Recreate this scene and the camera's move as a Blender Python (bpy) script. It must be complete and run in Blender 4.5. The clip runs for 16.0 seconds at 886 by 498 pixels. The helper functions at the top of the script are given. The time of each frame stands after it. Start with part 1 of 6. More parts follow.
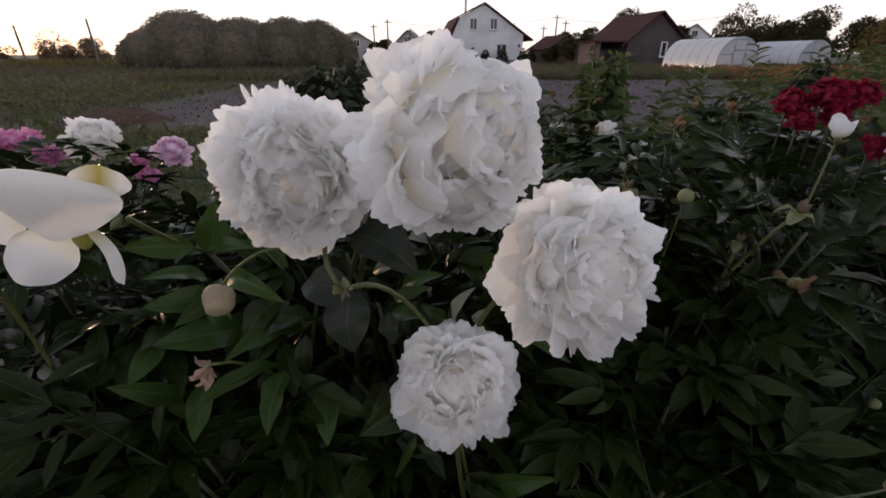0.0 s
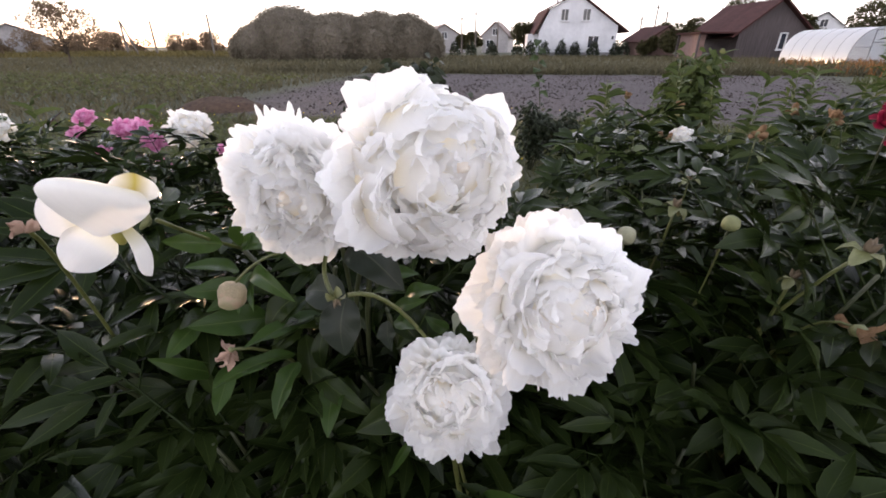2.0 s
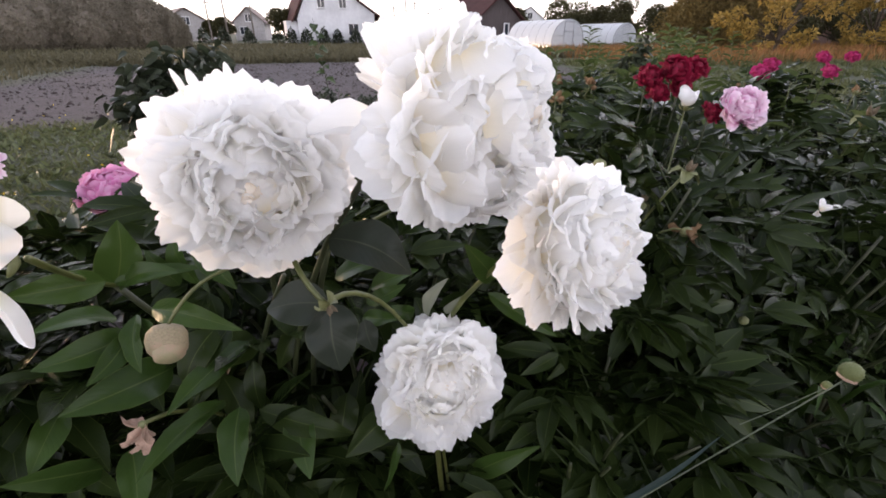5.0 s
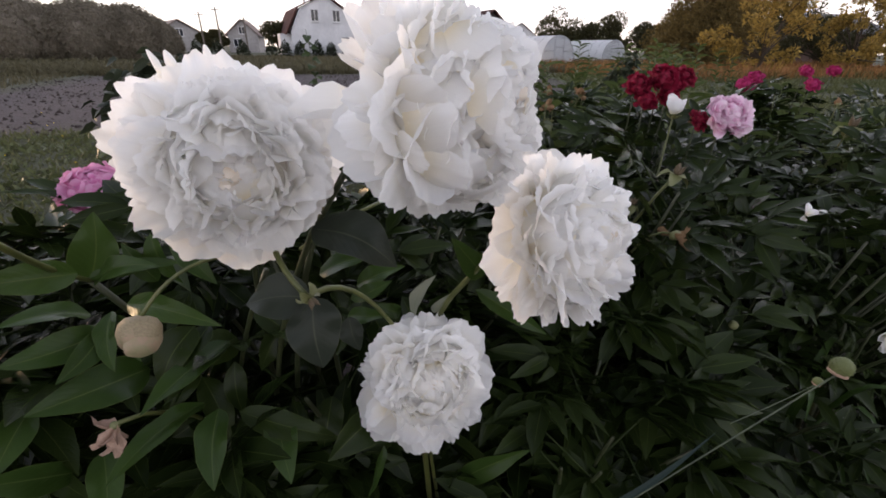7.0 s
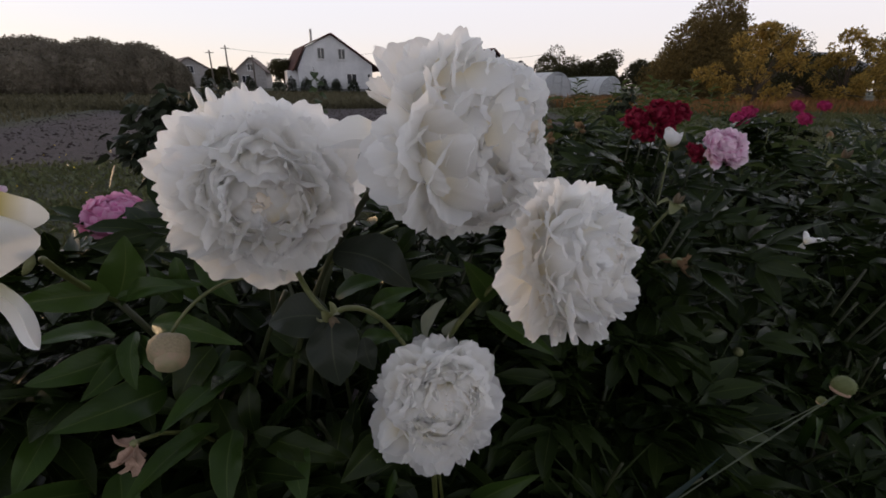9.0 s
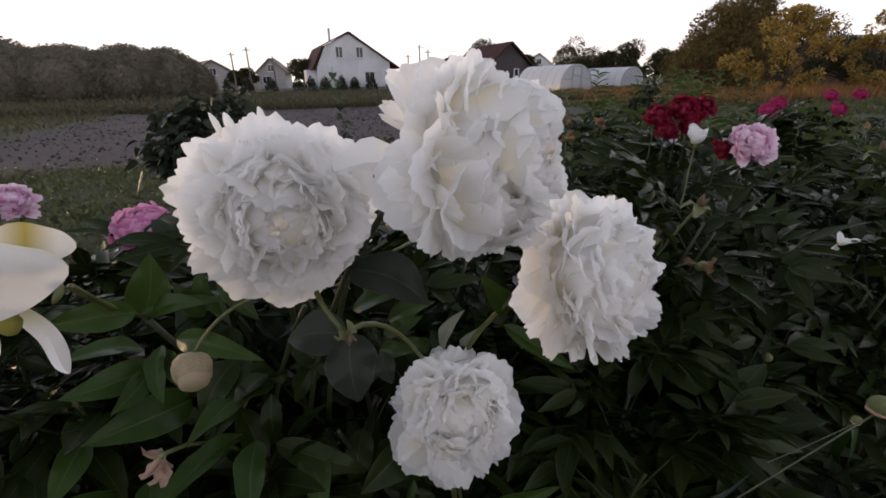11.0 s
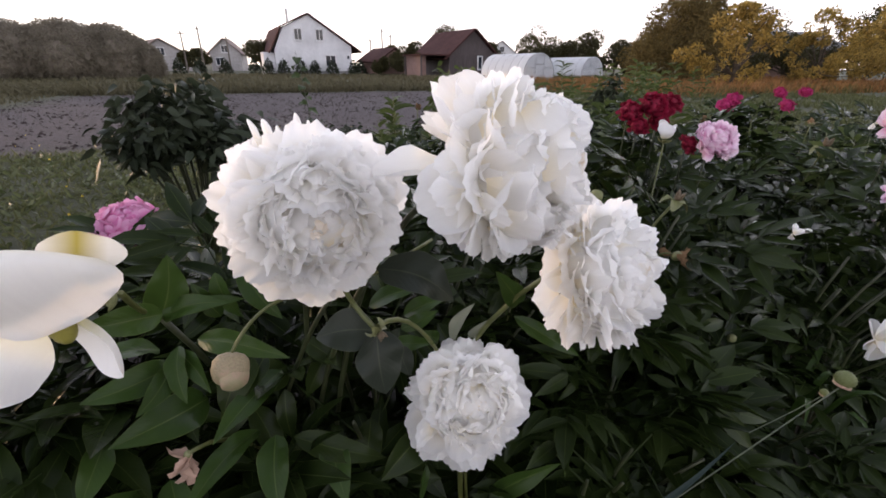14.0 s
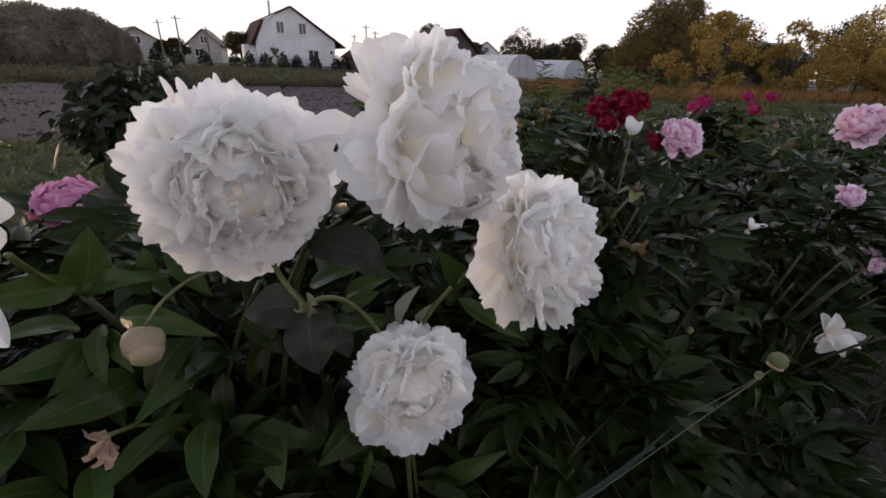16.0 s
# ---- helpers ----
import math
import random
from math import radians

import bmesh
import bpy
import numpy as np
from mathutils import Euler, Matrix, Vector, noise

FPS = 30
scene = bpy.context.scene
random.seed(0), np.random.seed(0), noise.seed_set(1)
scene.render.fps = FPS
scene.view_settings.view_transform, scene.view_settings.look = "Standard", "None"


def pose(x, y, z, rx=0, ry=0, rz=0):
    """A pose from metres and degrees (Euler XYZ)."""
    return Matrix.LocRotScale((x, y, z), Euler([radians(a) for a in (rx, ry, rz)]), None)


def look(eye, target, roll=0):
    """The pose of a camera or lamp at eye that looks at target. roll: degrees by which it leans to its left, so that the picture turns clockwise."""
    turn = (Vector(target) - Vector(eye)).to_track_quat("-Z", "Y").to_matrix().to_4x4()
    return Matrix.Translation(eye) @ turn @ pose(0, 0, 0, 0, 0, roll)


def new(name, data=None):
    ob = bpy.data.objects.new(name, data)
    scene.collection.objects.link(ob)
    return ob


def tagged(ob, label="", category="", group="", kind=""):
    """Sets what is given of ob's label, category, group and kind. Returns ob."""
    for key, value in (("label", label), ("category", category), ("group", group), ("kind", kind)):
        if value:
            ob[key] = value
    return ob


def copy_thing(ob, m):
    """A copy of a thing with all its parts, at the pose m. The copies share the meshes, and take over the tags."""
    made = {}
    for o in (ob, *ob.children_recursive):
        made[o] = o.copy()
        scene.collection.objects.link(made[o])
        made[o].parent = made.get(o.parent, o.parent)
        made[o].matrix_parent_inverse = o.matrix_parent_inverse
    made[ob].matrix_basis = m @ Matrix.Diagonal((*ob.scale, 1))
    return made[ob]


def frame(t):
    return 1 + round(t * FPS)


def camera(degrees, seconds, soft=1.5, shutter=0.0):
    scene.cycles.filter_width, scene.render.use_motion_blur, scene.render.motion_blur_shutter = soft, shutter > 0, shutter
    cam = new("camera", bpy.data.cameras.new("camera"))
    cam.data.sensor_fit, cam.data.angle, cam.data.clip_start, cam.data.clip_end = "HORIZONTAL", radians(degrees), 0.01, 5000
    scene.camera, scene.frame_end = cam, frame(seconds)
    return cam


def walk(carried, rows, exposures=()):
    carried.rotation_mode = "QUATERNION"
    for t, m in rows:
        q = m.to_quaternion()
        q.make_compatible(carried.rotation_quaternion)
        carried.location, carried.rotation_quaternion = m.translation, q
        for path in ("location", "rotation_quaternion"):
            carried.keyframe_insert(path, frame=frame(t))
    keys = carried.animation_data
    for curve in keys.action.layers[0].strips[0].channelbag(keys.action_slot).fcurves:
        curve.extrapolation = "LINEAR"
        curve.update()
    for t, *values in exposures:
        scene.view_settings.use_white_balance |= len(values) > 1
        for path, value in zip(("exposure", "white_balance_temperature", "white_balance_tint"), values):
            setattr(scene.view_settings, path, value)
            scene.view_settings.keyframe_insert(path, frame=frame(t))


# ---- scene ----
cam = camera(92.2, 16.0, 1.7)
PATH = [
    (0, (0.175, 0.087, 1.05), (0.264, 1.904, 0.218), -0.1),
    (0.5, (0.183, 0.082, 1.061), (0.272, 1.899, 0.228), 0.1),
    (1, (0.226, 0.091, 1.07), (0.248, 1.907, 0.233), 0.3),
    (1.5, (0.276, 0.096, 1.077), (0.095, 1.899, 0.231), 0.2),
    (2, (0.268, 0.093, 1.081), (0.024, 1.883, 0.222), -0.1),
    (2.5, (0.178, 0.113, 1.08), (0.186, 1.912, 0.205), -2.1),
    (3, (0.095, 0.127, 1.067), (0.561, 1.851, 0.167), -1.2),
    (3.5, (0.094, 0.155, 1.05), (0.633, 1.856, 0.147), -0.8),
    (4, (0.08, 0.15, 1.048), (0.654, 1.838, 0.141), -0.7),
    (6.5, (0.064, 0.134, 1.04), (0.731, 1.802, 0.16), 0.9),
    (7, (0.073, 0.137, 1.026), (0.745, 1.818, 0.176), 0.8),
    (7.5, (0.068, 0.125, 1.03), (0.745, 1.834, 0.241), 0.7),
    (8, (0.062, 0.124, 1.027), (0.741, 1.848, 0.276), 0.6),
    (8.5, (0.051, 0.122, 1.029), (0.733, 1.855, 0.301), 0.7),
    (9, (0.052, 0.119, 1.027), (0.738, 1.855, 0.308), 0.8),
    (9.5, (0.049, 0.114, 1.028), (0.734, 1.852, 0.314), 0.7),
    (12, (0.064, 0.134, 1.066), (0.618, 1.901, 0.311), -1.5),
    (12.5, (0.013, 0.108, 1.073), (0.655, 1.843, 0.312), -0.8),
    (13, (-0.013, 0.129, 1.071), (0.679, 1.841, 0.304), -0.2),
    (13.5, (-0.014, 0.142, 1.067), (0.709, 1.838, 0.291), 0.2),
    (14, (-0.006, 0.132, 1.067), (0.737, 1.814, 0.278), 0.5),
    (14.5, (0.01, 0.132, 1.066), (0.769, 1.803, 0.269), 0.9),
    (15, (0.02, 0.132, 1.054), (0.796, 1.791, 0.251), 1.3),
    (15.5, (0.03, 0.121, 1.045), (0.83, 1.772, 0.249), 2.0),
    (16, (0.04, 0.113, 1.04), (0.859, 1.758, 0.25), 2.4),
]
STOPS = [(0, 0.37, 6800, 15), (0.5, 0.42, 6800, 15), (1, 0.84, 6800, 15), (1.5, 1.37, 6800, 15), (2, 1.52, 6800, 15), (2.5, 1.2, 6800, 15), (3, 1.25, 6800, 15), (3.5, 1.52, 6800, 15), (4.2, 1.66, 6800, 15), (6.5, 1.17, 6800, 15), (7, 0.97, 6800, 14), (7.5, 0.34, 6800, 12), (8, 0.09, 6800, 12), (9.5, 0.04, 6800, 12), (12, 0.72, 6800, 15), (12.5, 0.47, 6800, 15), (13, 0.67, 6800, 15), (14, 1.2, 6800, 15), (14.5, 1.17, 6800, 15), (15, 0.9, 6800, 15), (16, 0.45, 6800, 15)]
walk(cam, [(t, look(eye, target, roll)) for t, eye, target, roll in PATH], STOPS)

# ---- light ----
SUN_AZ, SUN_EL = -41.0, 3.4        # degrees left of +y, above the horizon
world = bpy.data.worlds.new("evening_sky")
scene.world = world
world.use_nodes = True
wn, wl = world.node_tree.nodes, world.node_tree.links
sky = wn.new("ShaderNodeTexSky")
sky.sky_type, sky.sun_disc = "NISHITA", False
sky.sun_elevation, sky.sun_rotation = radians(SUN_EL), radians(SUN_AZ)
sky.air_density, sky.dust_density, sky.ozone_density = 1.0, 0.5, 4.0
wn["Background"].inputs["Strength"].default_value = 0.05
wl.new(sky.outputs["Color"], wn["Background"].inputs["Color"])
# thin evening cloud: bright all round the horizon, dimmer overhead
veil = wn.new("ShaderNodeBackground")
veil.inputs["Strength"].default_value = 1.0
aim, parts3, tone = wn.new("ShaderNodeTexCoord"), wn.new("ShaderNodeSeparateXYZ"), wn.new("ShaderNodeValToRGB")
wl.new(aim.outputs["Generated"], parts3.inputs[0])
wl.new(parts3.outputs["Z"], tone.inputs["Fac"])
stops = tone.color_ramp.elements
stops.new(0.10), stops.new(0.25), stops.new(0.55)
for el, (at, c) in zip(stops, ((0.0, (0.86, 0.75, 0.69)), (0.10, (0.83, 0.79, 0.82)), (0.25, (0.84, 0.84, 0.92)), (0.5, (0.50, 0.52, 0.60)), (1.0, (0.18, 0.195, 0.24)))):
    el.position, el.color = at, (*c, 1)
wl.new(tone.outputs["Color"], veil.inputs["Color"])
both = wn.new("ShaderNodeAddShader")
wl.new(wn["Background"].outputs[0], both.inputs[0])
wl.new(veil.outputs[0], both.inputs[1])
wl.new(both.outputs[0], wn["World Output"].inputs["Surface"])
sun = new("sun", bpy.data.lights.new("sun", "SUN"))
sun.data.energy, sun.data.angle, sun.data.color = 0.55, radians(1.5), (1.0, 0.68, 0.40)
_s = Vector((math.sin(radians(SUN_AZ)) * math.cos(radians(SUN_EL)), math.cos(radians(SUN_AZ)) * math.cos(radians(SUN_EL)), math.sin(radians(SUN_EL))))
sun.matrix_world = look(_s * 200, (0, 0, 0))

# ---- small tools ----
rng = np.random.default_rng(7)


def make_mesh(name, verts, faces, material, smooth=True, uv=None):
    """A mesh from arrays of corners and quads or triangles, with one uv per corner."""
    me = bpy.data.meshes.new(name)
    me.from_pydata([tuple(v) for v in verts], [], [tuple(f) for f in faces])
    me.materials.append(material)
    if smooth:
        me.polygons.foreach_set("use_smooth", [True] * len(me.polygons))
    if uv is not None:
        layer = me.uv_layers.new(name="UVMap")
        idx = np.empty(len(me.loops), dtype=np.int32)
        me.loops.foreach_get("vertex_index", idx)
        layer.data.foreach_set("uv", np.asarray(uv, dtype=np.float32)[idx].ravel())
    return me


def hold(name, me, parent=None, m=None, label=""):
    """An object on a mesh, under a thing or part where one is given."""
    ob = new(name, me)
    if parent is not None:
        ob.parent = parent
    if m is not None:
        ob.matrix_basis = m
    return tagged(ob, label)


def part(name, bm, material, parent, label="", smooth=False):
    """Links a bmesh as one mesh object under a thing or a part."""
    me = bpy.data.meshes.new(name)
    bm.to_mesh(me)
    bm.free()
    me.materials.append(material)
    if smooth:
        me.polygons.foreach_set("use_smooth", [True] * len(me.polygons))
    return hold(name, me, parent, None, label)


def thing(name, label, category, m=None, group="", kind=""):
    ob = new(name)
    ob.empty_display_size = 0.1
    if m is not None:
        ob.matrix_basis = m
    return tagged(ob, label, category, group, kind)


def box_into(bm, cx, cy, cz, sx, sy, sz, m=None):
    made = bmesh.ops.create_cube(bm, size=1.0)["verts"]
    t = Matrix.Translation((cx, cy, cz)) @ Matrix.Diagonal((sx, sy, sz, 1))
    bmesh.ops.transform(bm, matrix=(m @ t) if m is not None else t, verts=made)
    return made


def box(cx, cy, cz, sx, sy, sz, bevel=0.0):
    bm = bmesh.new()
    box_into(bm, cx, cy, cz, sx, sy, sz)
    if bevel:
        bmesh.ops.bevel(bm, geom=bm.edges[:], offset=bevel, segments=1, affect="EDGES")
    return bm


def prism(poly, y0, y1):
    """A solid between y0 and y1 whose outline in x and z is poly."""
    bm = bmesh.new()
    a = [bm.verts.new((x, y0, z)) for x, z in poly]
    b = [bm.verts.new((x, y1, z)) for x, z in poly]
    bm.faces.new(a)
    bm.faces.new(b[::-1])
    for i in range(len(poly)):
        j = (i + 1) % len(poly)
        bm.faces.new((a[j], a[i], b[i], b[j]))
    bmesh.ops.recalc_face_normals(bm, faces=bm.faces[:])
    return bm


def tube_arrays(points, radii, sides=6):
    """Corners and faces of a round stem along points, closed at its tip."""
    pts = [Vector(p) for p in points]
    verts, faces, uv = [], [], []
    side = Vector((1, 0.13, 0.07))
    for i, p in enumerate(pts):
        d = (pts[min(i + 1, len(pts) - 1)] - pts[max(i - 1, 0)]).normalized()
        u = (side - d * side.dot(d)).normalized()
        side = u
        w = d.cross(u)
        for k in range(sides):
            a = 2 * math.pi * k / sides
            verts.append(p + radii[i] * (math.cos(a) * u + math.sin(a) * w))
            uv.append((k / sides, i / max(1, len(pts) - 1)))
    for i in range(len(pts) - 1):
        for k in range(sides):
            k2 = (k + 1) % sides
            faces.append((i * sides + k, i * sides + k2, (i + 1) * sides + k2, (i + 1) * sides + k))
    verts.append(pts[-1] + (pts[-1] - pts[-2]).normalized() * radii[-1] * 0.5)
    uv.append((0.5, 1))
    n = len(verts) - 1
    for k in range(sides):
        faces.append(((len(pts) - 1) * sides + k, (len(pts) - 1) * sides + (k + 1) % sides, n))
    return verts, faces, uv


def tube(name, points, radii, material, parent=None, sides=6, label=""):
    v, f, uv = tube_arrays(points, radii, sides)
    return hold(name, make_mesh(name, v, f, material, True, uv), parent, None, label)


def bend(p0, p1, p2, n=8):
    """Points of a smooth arc from p0 to p2, pulled towards p1."""
    a, b, c = Vector(p0), Vector(p1), Vector(p2)
    return [a * (1 - t) ** 2 + b * 2 * t * (1 - t) + c * t * t for t in [i / (n - 1) for i in range(n)]]


def join_arrays(pieces):
    verts, faces, uv = [], [], []
    for v, f, u in pieces:
        o = len(verts)
        verts += list(v)
        faces += [tuple(i + o for i in q) for q in f]
        uv += list(u)
    return verts, faces, uv


def cards(name, pos, way, length, width, material, fold=0.25, droop=0.0, parent=None, seg=1, face=None):
    """Many small leaves or blades in one mesh: each a folded diamond (or a bent strip) from pos along way."""
    n = len(pos)
    pos, way = np.asarray(pos, float), np.asarray(way, float)
    way = way / np.linalg.norm(way, axis=1)[:, None]
    length = np.broadcast_to(np.asarray(length, float), n)[:, None]
    width = np.broadcast_to(np.asarray(width, float), n)[:, None]
    r = rng.normal(size=(n, 3)) if face is None else np.asarray(face, float)
    side = np.cross(way, r)
    side /= np.linalg.norm(side, axis=1)[:, None] + 1e-9
    up = np.cross(side, way)
    down = np.array([0, 0, -1.0])
    if seg == 1:
        a = pos
        b = pos + way * length * 0.45 + side * width * 0.5 + up * width * fold
        c = pos + way * length + down * length * droop
        d = pos + way * length * 0.45 - side * width * 0.5 + up * width * fold
        verts = np.stack([a, b, c, d], 1).reshape(-1, 3)
        base = np.arange(n)[:, None] * 4
        faces = np.concatenate([base + np.array([0, 1, 2]), base + np.array([0, 2, 3])], 0)
        uv = np.tile(np.array([[0.5, 0], [1, 0.45], [0.5, 1], [0, 0.45]]), (n, 1))
    elif seg == 2:
        rows, uvr = [pos], [[0.5, 0]]
        for t, w in ((0.28, 0.42), (0.62, 0.40)):
            mid = pos + way * length * t + down * length * droop * t * t
            rows += [mid - side * width * w + up * width * fold, mid, mid + side * width * w + up * width * fold]
            uvr += [[0, t], [0.5, t], [1, t]]
        rows.append(pos + way * length + down * length * droop)
        uvr.append([0.5, 1])
        verts = np.stack(rows, 1).reshape(-1, 3)
        base = np.arange(n)[:, None] * 8
        faces = np.concatenate([base + np.array(q) for q in ([0, 2, 1], [0, 3, 2], [1, 2, 5], [1, 5, 4], [2, 3, 6], [2, 6, 5], [4, 5, 7], [5, 6, 7])], 0)
        uv = np.tile(np.array(uvr), (n, 1))
    else:
        rows, uvr = [], []
        for k in range(3):
            t = k / 3
            mid = pos + way * length * t + down * length * droop * t * t
            w = width * 0.5 * (1 - 0.25 * t * t * 2)
            rows += [mid - side * w, mid + side * w]
            uvr += [[0, t], [1, t]]
        rows.append(pos + way * length + down * length * droop)
        uvr.append([0.5, 1])
        verts = np.stack(rows, 1).reshape(-1, 3)
        base = np.arange(n)[:, None] * 7
        faces = np.concatenate([base + np.array(q) for q in ([0, 1, 3], [0, 3, 2], [2, 3, 5], [2, 5, 4], [4, 5, 6])], 0)
        uv = np.tile(np.array(uvr), (n, 1))
    me = bpy.data.meshes.new(name)
    me.vertices.add(len(verts))
    me.vertices.foreach_set("co", verts.astype(np.float32).ravel())
    me.loops.add(len(faces) * 3)
    me.loops.foreach_set("vertex_index", faces.astype(np.int32).ravel())
    me.polygons.add(len(faces))
    me.polygons.foreach_set("loop_start", np.arange(0, len(faces) * 3, 3, dtype=np.int32))
    me.polygons.foreach_set("loop_total", np.full(len(faces), 3, dtype=np.int32))
    me.update(calc_edges=True)
    layer = me.uv_layers.new(name="UVMap")
    layer.data.foreach_set("uv", uv[faces.ravel()].astype(np.float32).ravel())
    me.polygons.foreach_set("use_smooth", [True] * len(faces))
    me.materials.append(material)
    return hold(name, me, parent)


# ---- materials ----
def shader(name):
    m = bpy.data.materials.new(name)
    m.use_nodes = True
    return m, m.node_tree.nodes, m.node_tree.links, m.node_tree.nodes["Principled BSDF"]


def ramp(nodes, links, fac, stops):
    r = nodes.new("ShaderNodeValToRGB")
    e = r.color_ramp.elements
    while len(e) < len(stops):
        e.new(0.5)
    for el, (p, c) in zip(e, stops):
        el.position, el.color = p, (*c, 1)
    links.new(fac, r.inputs["Fac"])
    return r.outputs["Color"]


def noise_of(nodes, links, scale, detail=5, rough=0.6, coord="Object", stretch=None):
    tc = nodes.new("ShaderNodeTexCoord")
    n = nodes.new("ShaderNodeTexNoise")
    n.inputs["Scale"].default_value, n.inputs["Detail"].default_value, n.inputs["Roughness"].default_value = scale, detail, rough
    src = tc.outputs[coord]
    if stretch:
        mp = nodes.new("ShaderNodeMapping")
        mp.inputs["Scale"].default_value = stretch
        links.new(src, mp.inputs["Vector"])
        src = mp.outputs["Vector"]
    links.new(src, n.inputs["Vector"])
    return n.outputs["Fac"]


def mixed(nodes, links, a, b, fac, kind="MIX"):
    """Mixes two colours; each of a, b, fac is a socket or a value."""
    mx = nodes.new("ShaderNodeMix")
    mx.data_type, mx.blend_type = "RGBA", kind
    for value, i in ((fac, 0), (a, 6), (b, 7)):
        if isinstance(value, bpy.types.NodeSocket):
            links.new(value, mx.inputs[i])
        else:
            mx.inputs[i].default_value = value if i == 0 else (*value, 1)
    return mx.outputs[2]


def bumped(nodes, links, bsdf, height, strength, distance):
    b = nodes.new("ShaderNodeBump")
    b.inputs["Strength"].default_value, b.inputs["Distance"].default_value = strength, distance
    links.new(height, b.inputs["Height"])
    links.new(b.outputs["Normal"], bsdf.inputs["Normal"])


def plain(name, c1, c2, scale=4.0, roughness=0.8, bump=0.3, distance=0.01, stretch=None, metal=0.0, coarse=0.7):
    """Two tones at two scales with fine relief."""
    m, n, l, b = shader(name)
    fine = noise_of(n, l, scale, 6, 0.65, stretch=stretch)
    wide = noise_of(n, l, scale * 0.13, 3, 0.5)
    c = ramp(n, l, fine, [(0.3, c1), (0.7, c2)])
    shade = ramp(n, l, wide, [(0.3, (coarse,) * 3), (0.7, (1, 1, 1))])
    l.new(mixed(n, l, c, shade, 1.0, "MULTIPLY"), b.inputs["Base Color"])
    b.inputs["Roughness"].default_value, b.inputs["Metallic"].default_value = roughness, metal
    b.inputs["Specular IOR Level"].default_value = 0.5 if roughness < 0.7 else 0.15
    bumped(n, l, b, fine, bump, distance)
    return m


def petal_material(name, tip, mid, base, see=0.35):
    """A soft petal: colour from base to tip, fine veins along it, and light that comes through."""
    m, n, l, b = shader(name)
    tc = n.new("ShaderNodeTexCoord")
    sep = n.new("ShaderNodeSeparateXYZ")
    l.new(tc.outputs["UV"], sep.inputs[0])
    c = ramp(n, l, sep.outputs["Y"], [(0.0, base), (0.45, mid), (0.8, tip)])
    vein = noise_of(n, l, 1.0, 4, 0.6, "UV", (26, 1.5, 1))
    tone = ramp(n, l, vein, [(0.3, (0.975, 0.975, 0.975)), (0.65, (1, 1, 1))])
    info = n.new("ShaderNodeObjectInfo")
    vary = ramp(n, l, info.outputs["Random"], [(0.0, (0.97, 0.96, 0.94)), (1.0, (1, 1, 1))])
    c = mixed(n, l, mixed(n, l, c, tone, 1.0, "MULTIPLY"), vary, 1.0, "MULTIPLY")
    l.new(c, b.inputs["Base Color"])
    b.inputs["Roughness"].default_value = 0.6
    b.inputs["Specular IOR Level"].default_value = 0.25
    crinkle = mixed(n, l, vein, noise_of(n, l, 1.0, 3, 0.6, "UV", (6, 3.5, 1)), 0.5)
    bumped(n, l, b, crinkle, 0.15, 0.0012)
    t = n.new("ShaderNodeBsdfTranslucent")
    l.new(c, t.inputs["Color"])
    mx = n.new("ShaderNodeMixShader")
    mx.inputs[0].default_value = see
    l.new(b.outputs[0], mx.inputs[1])
    l.new(t.outputs[0], mx.inputs[2])
    l.new(mx.outputs[0], n["Material Output"].inputs["Surface"])
    return m


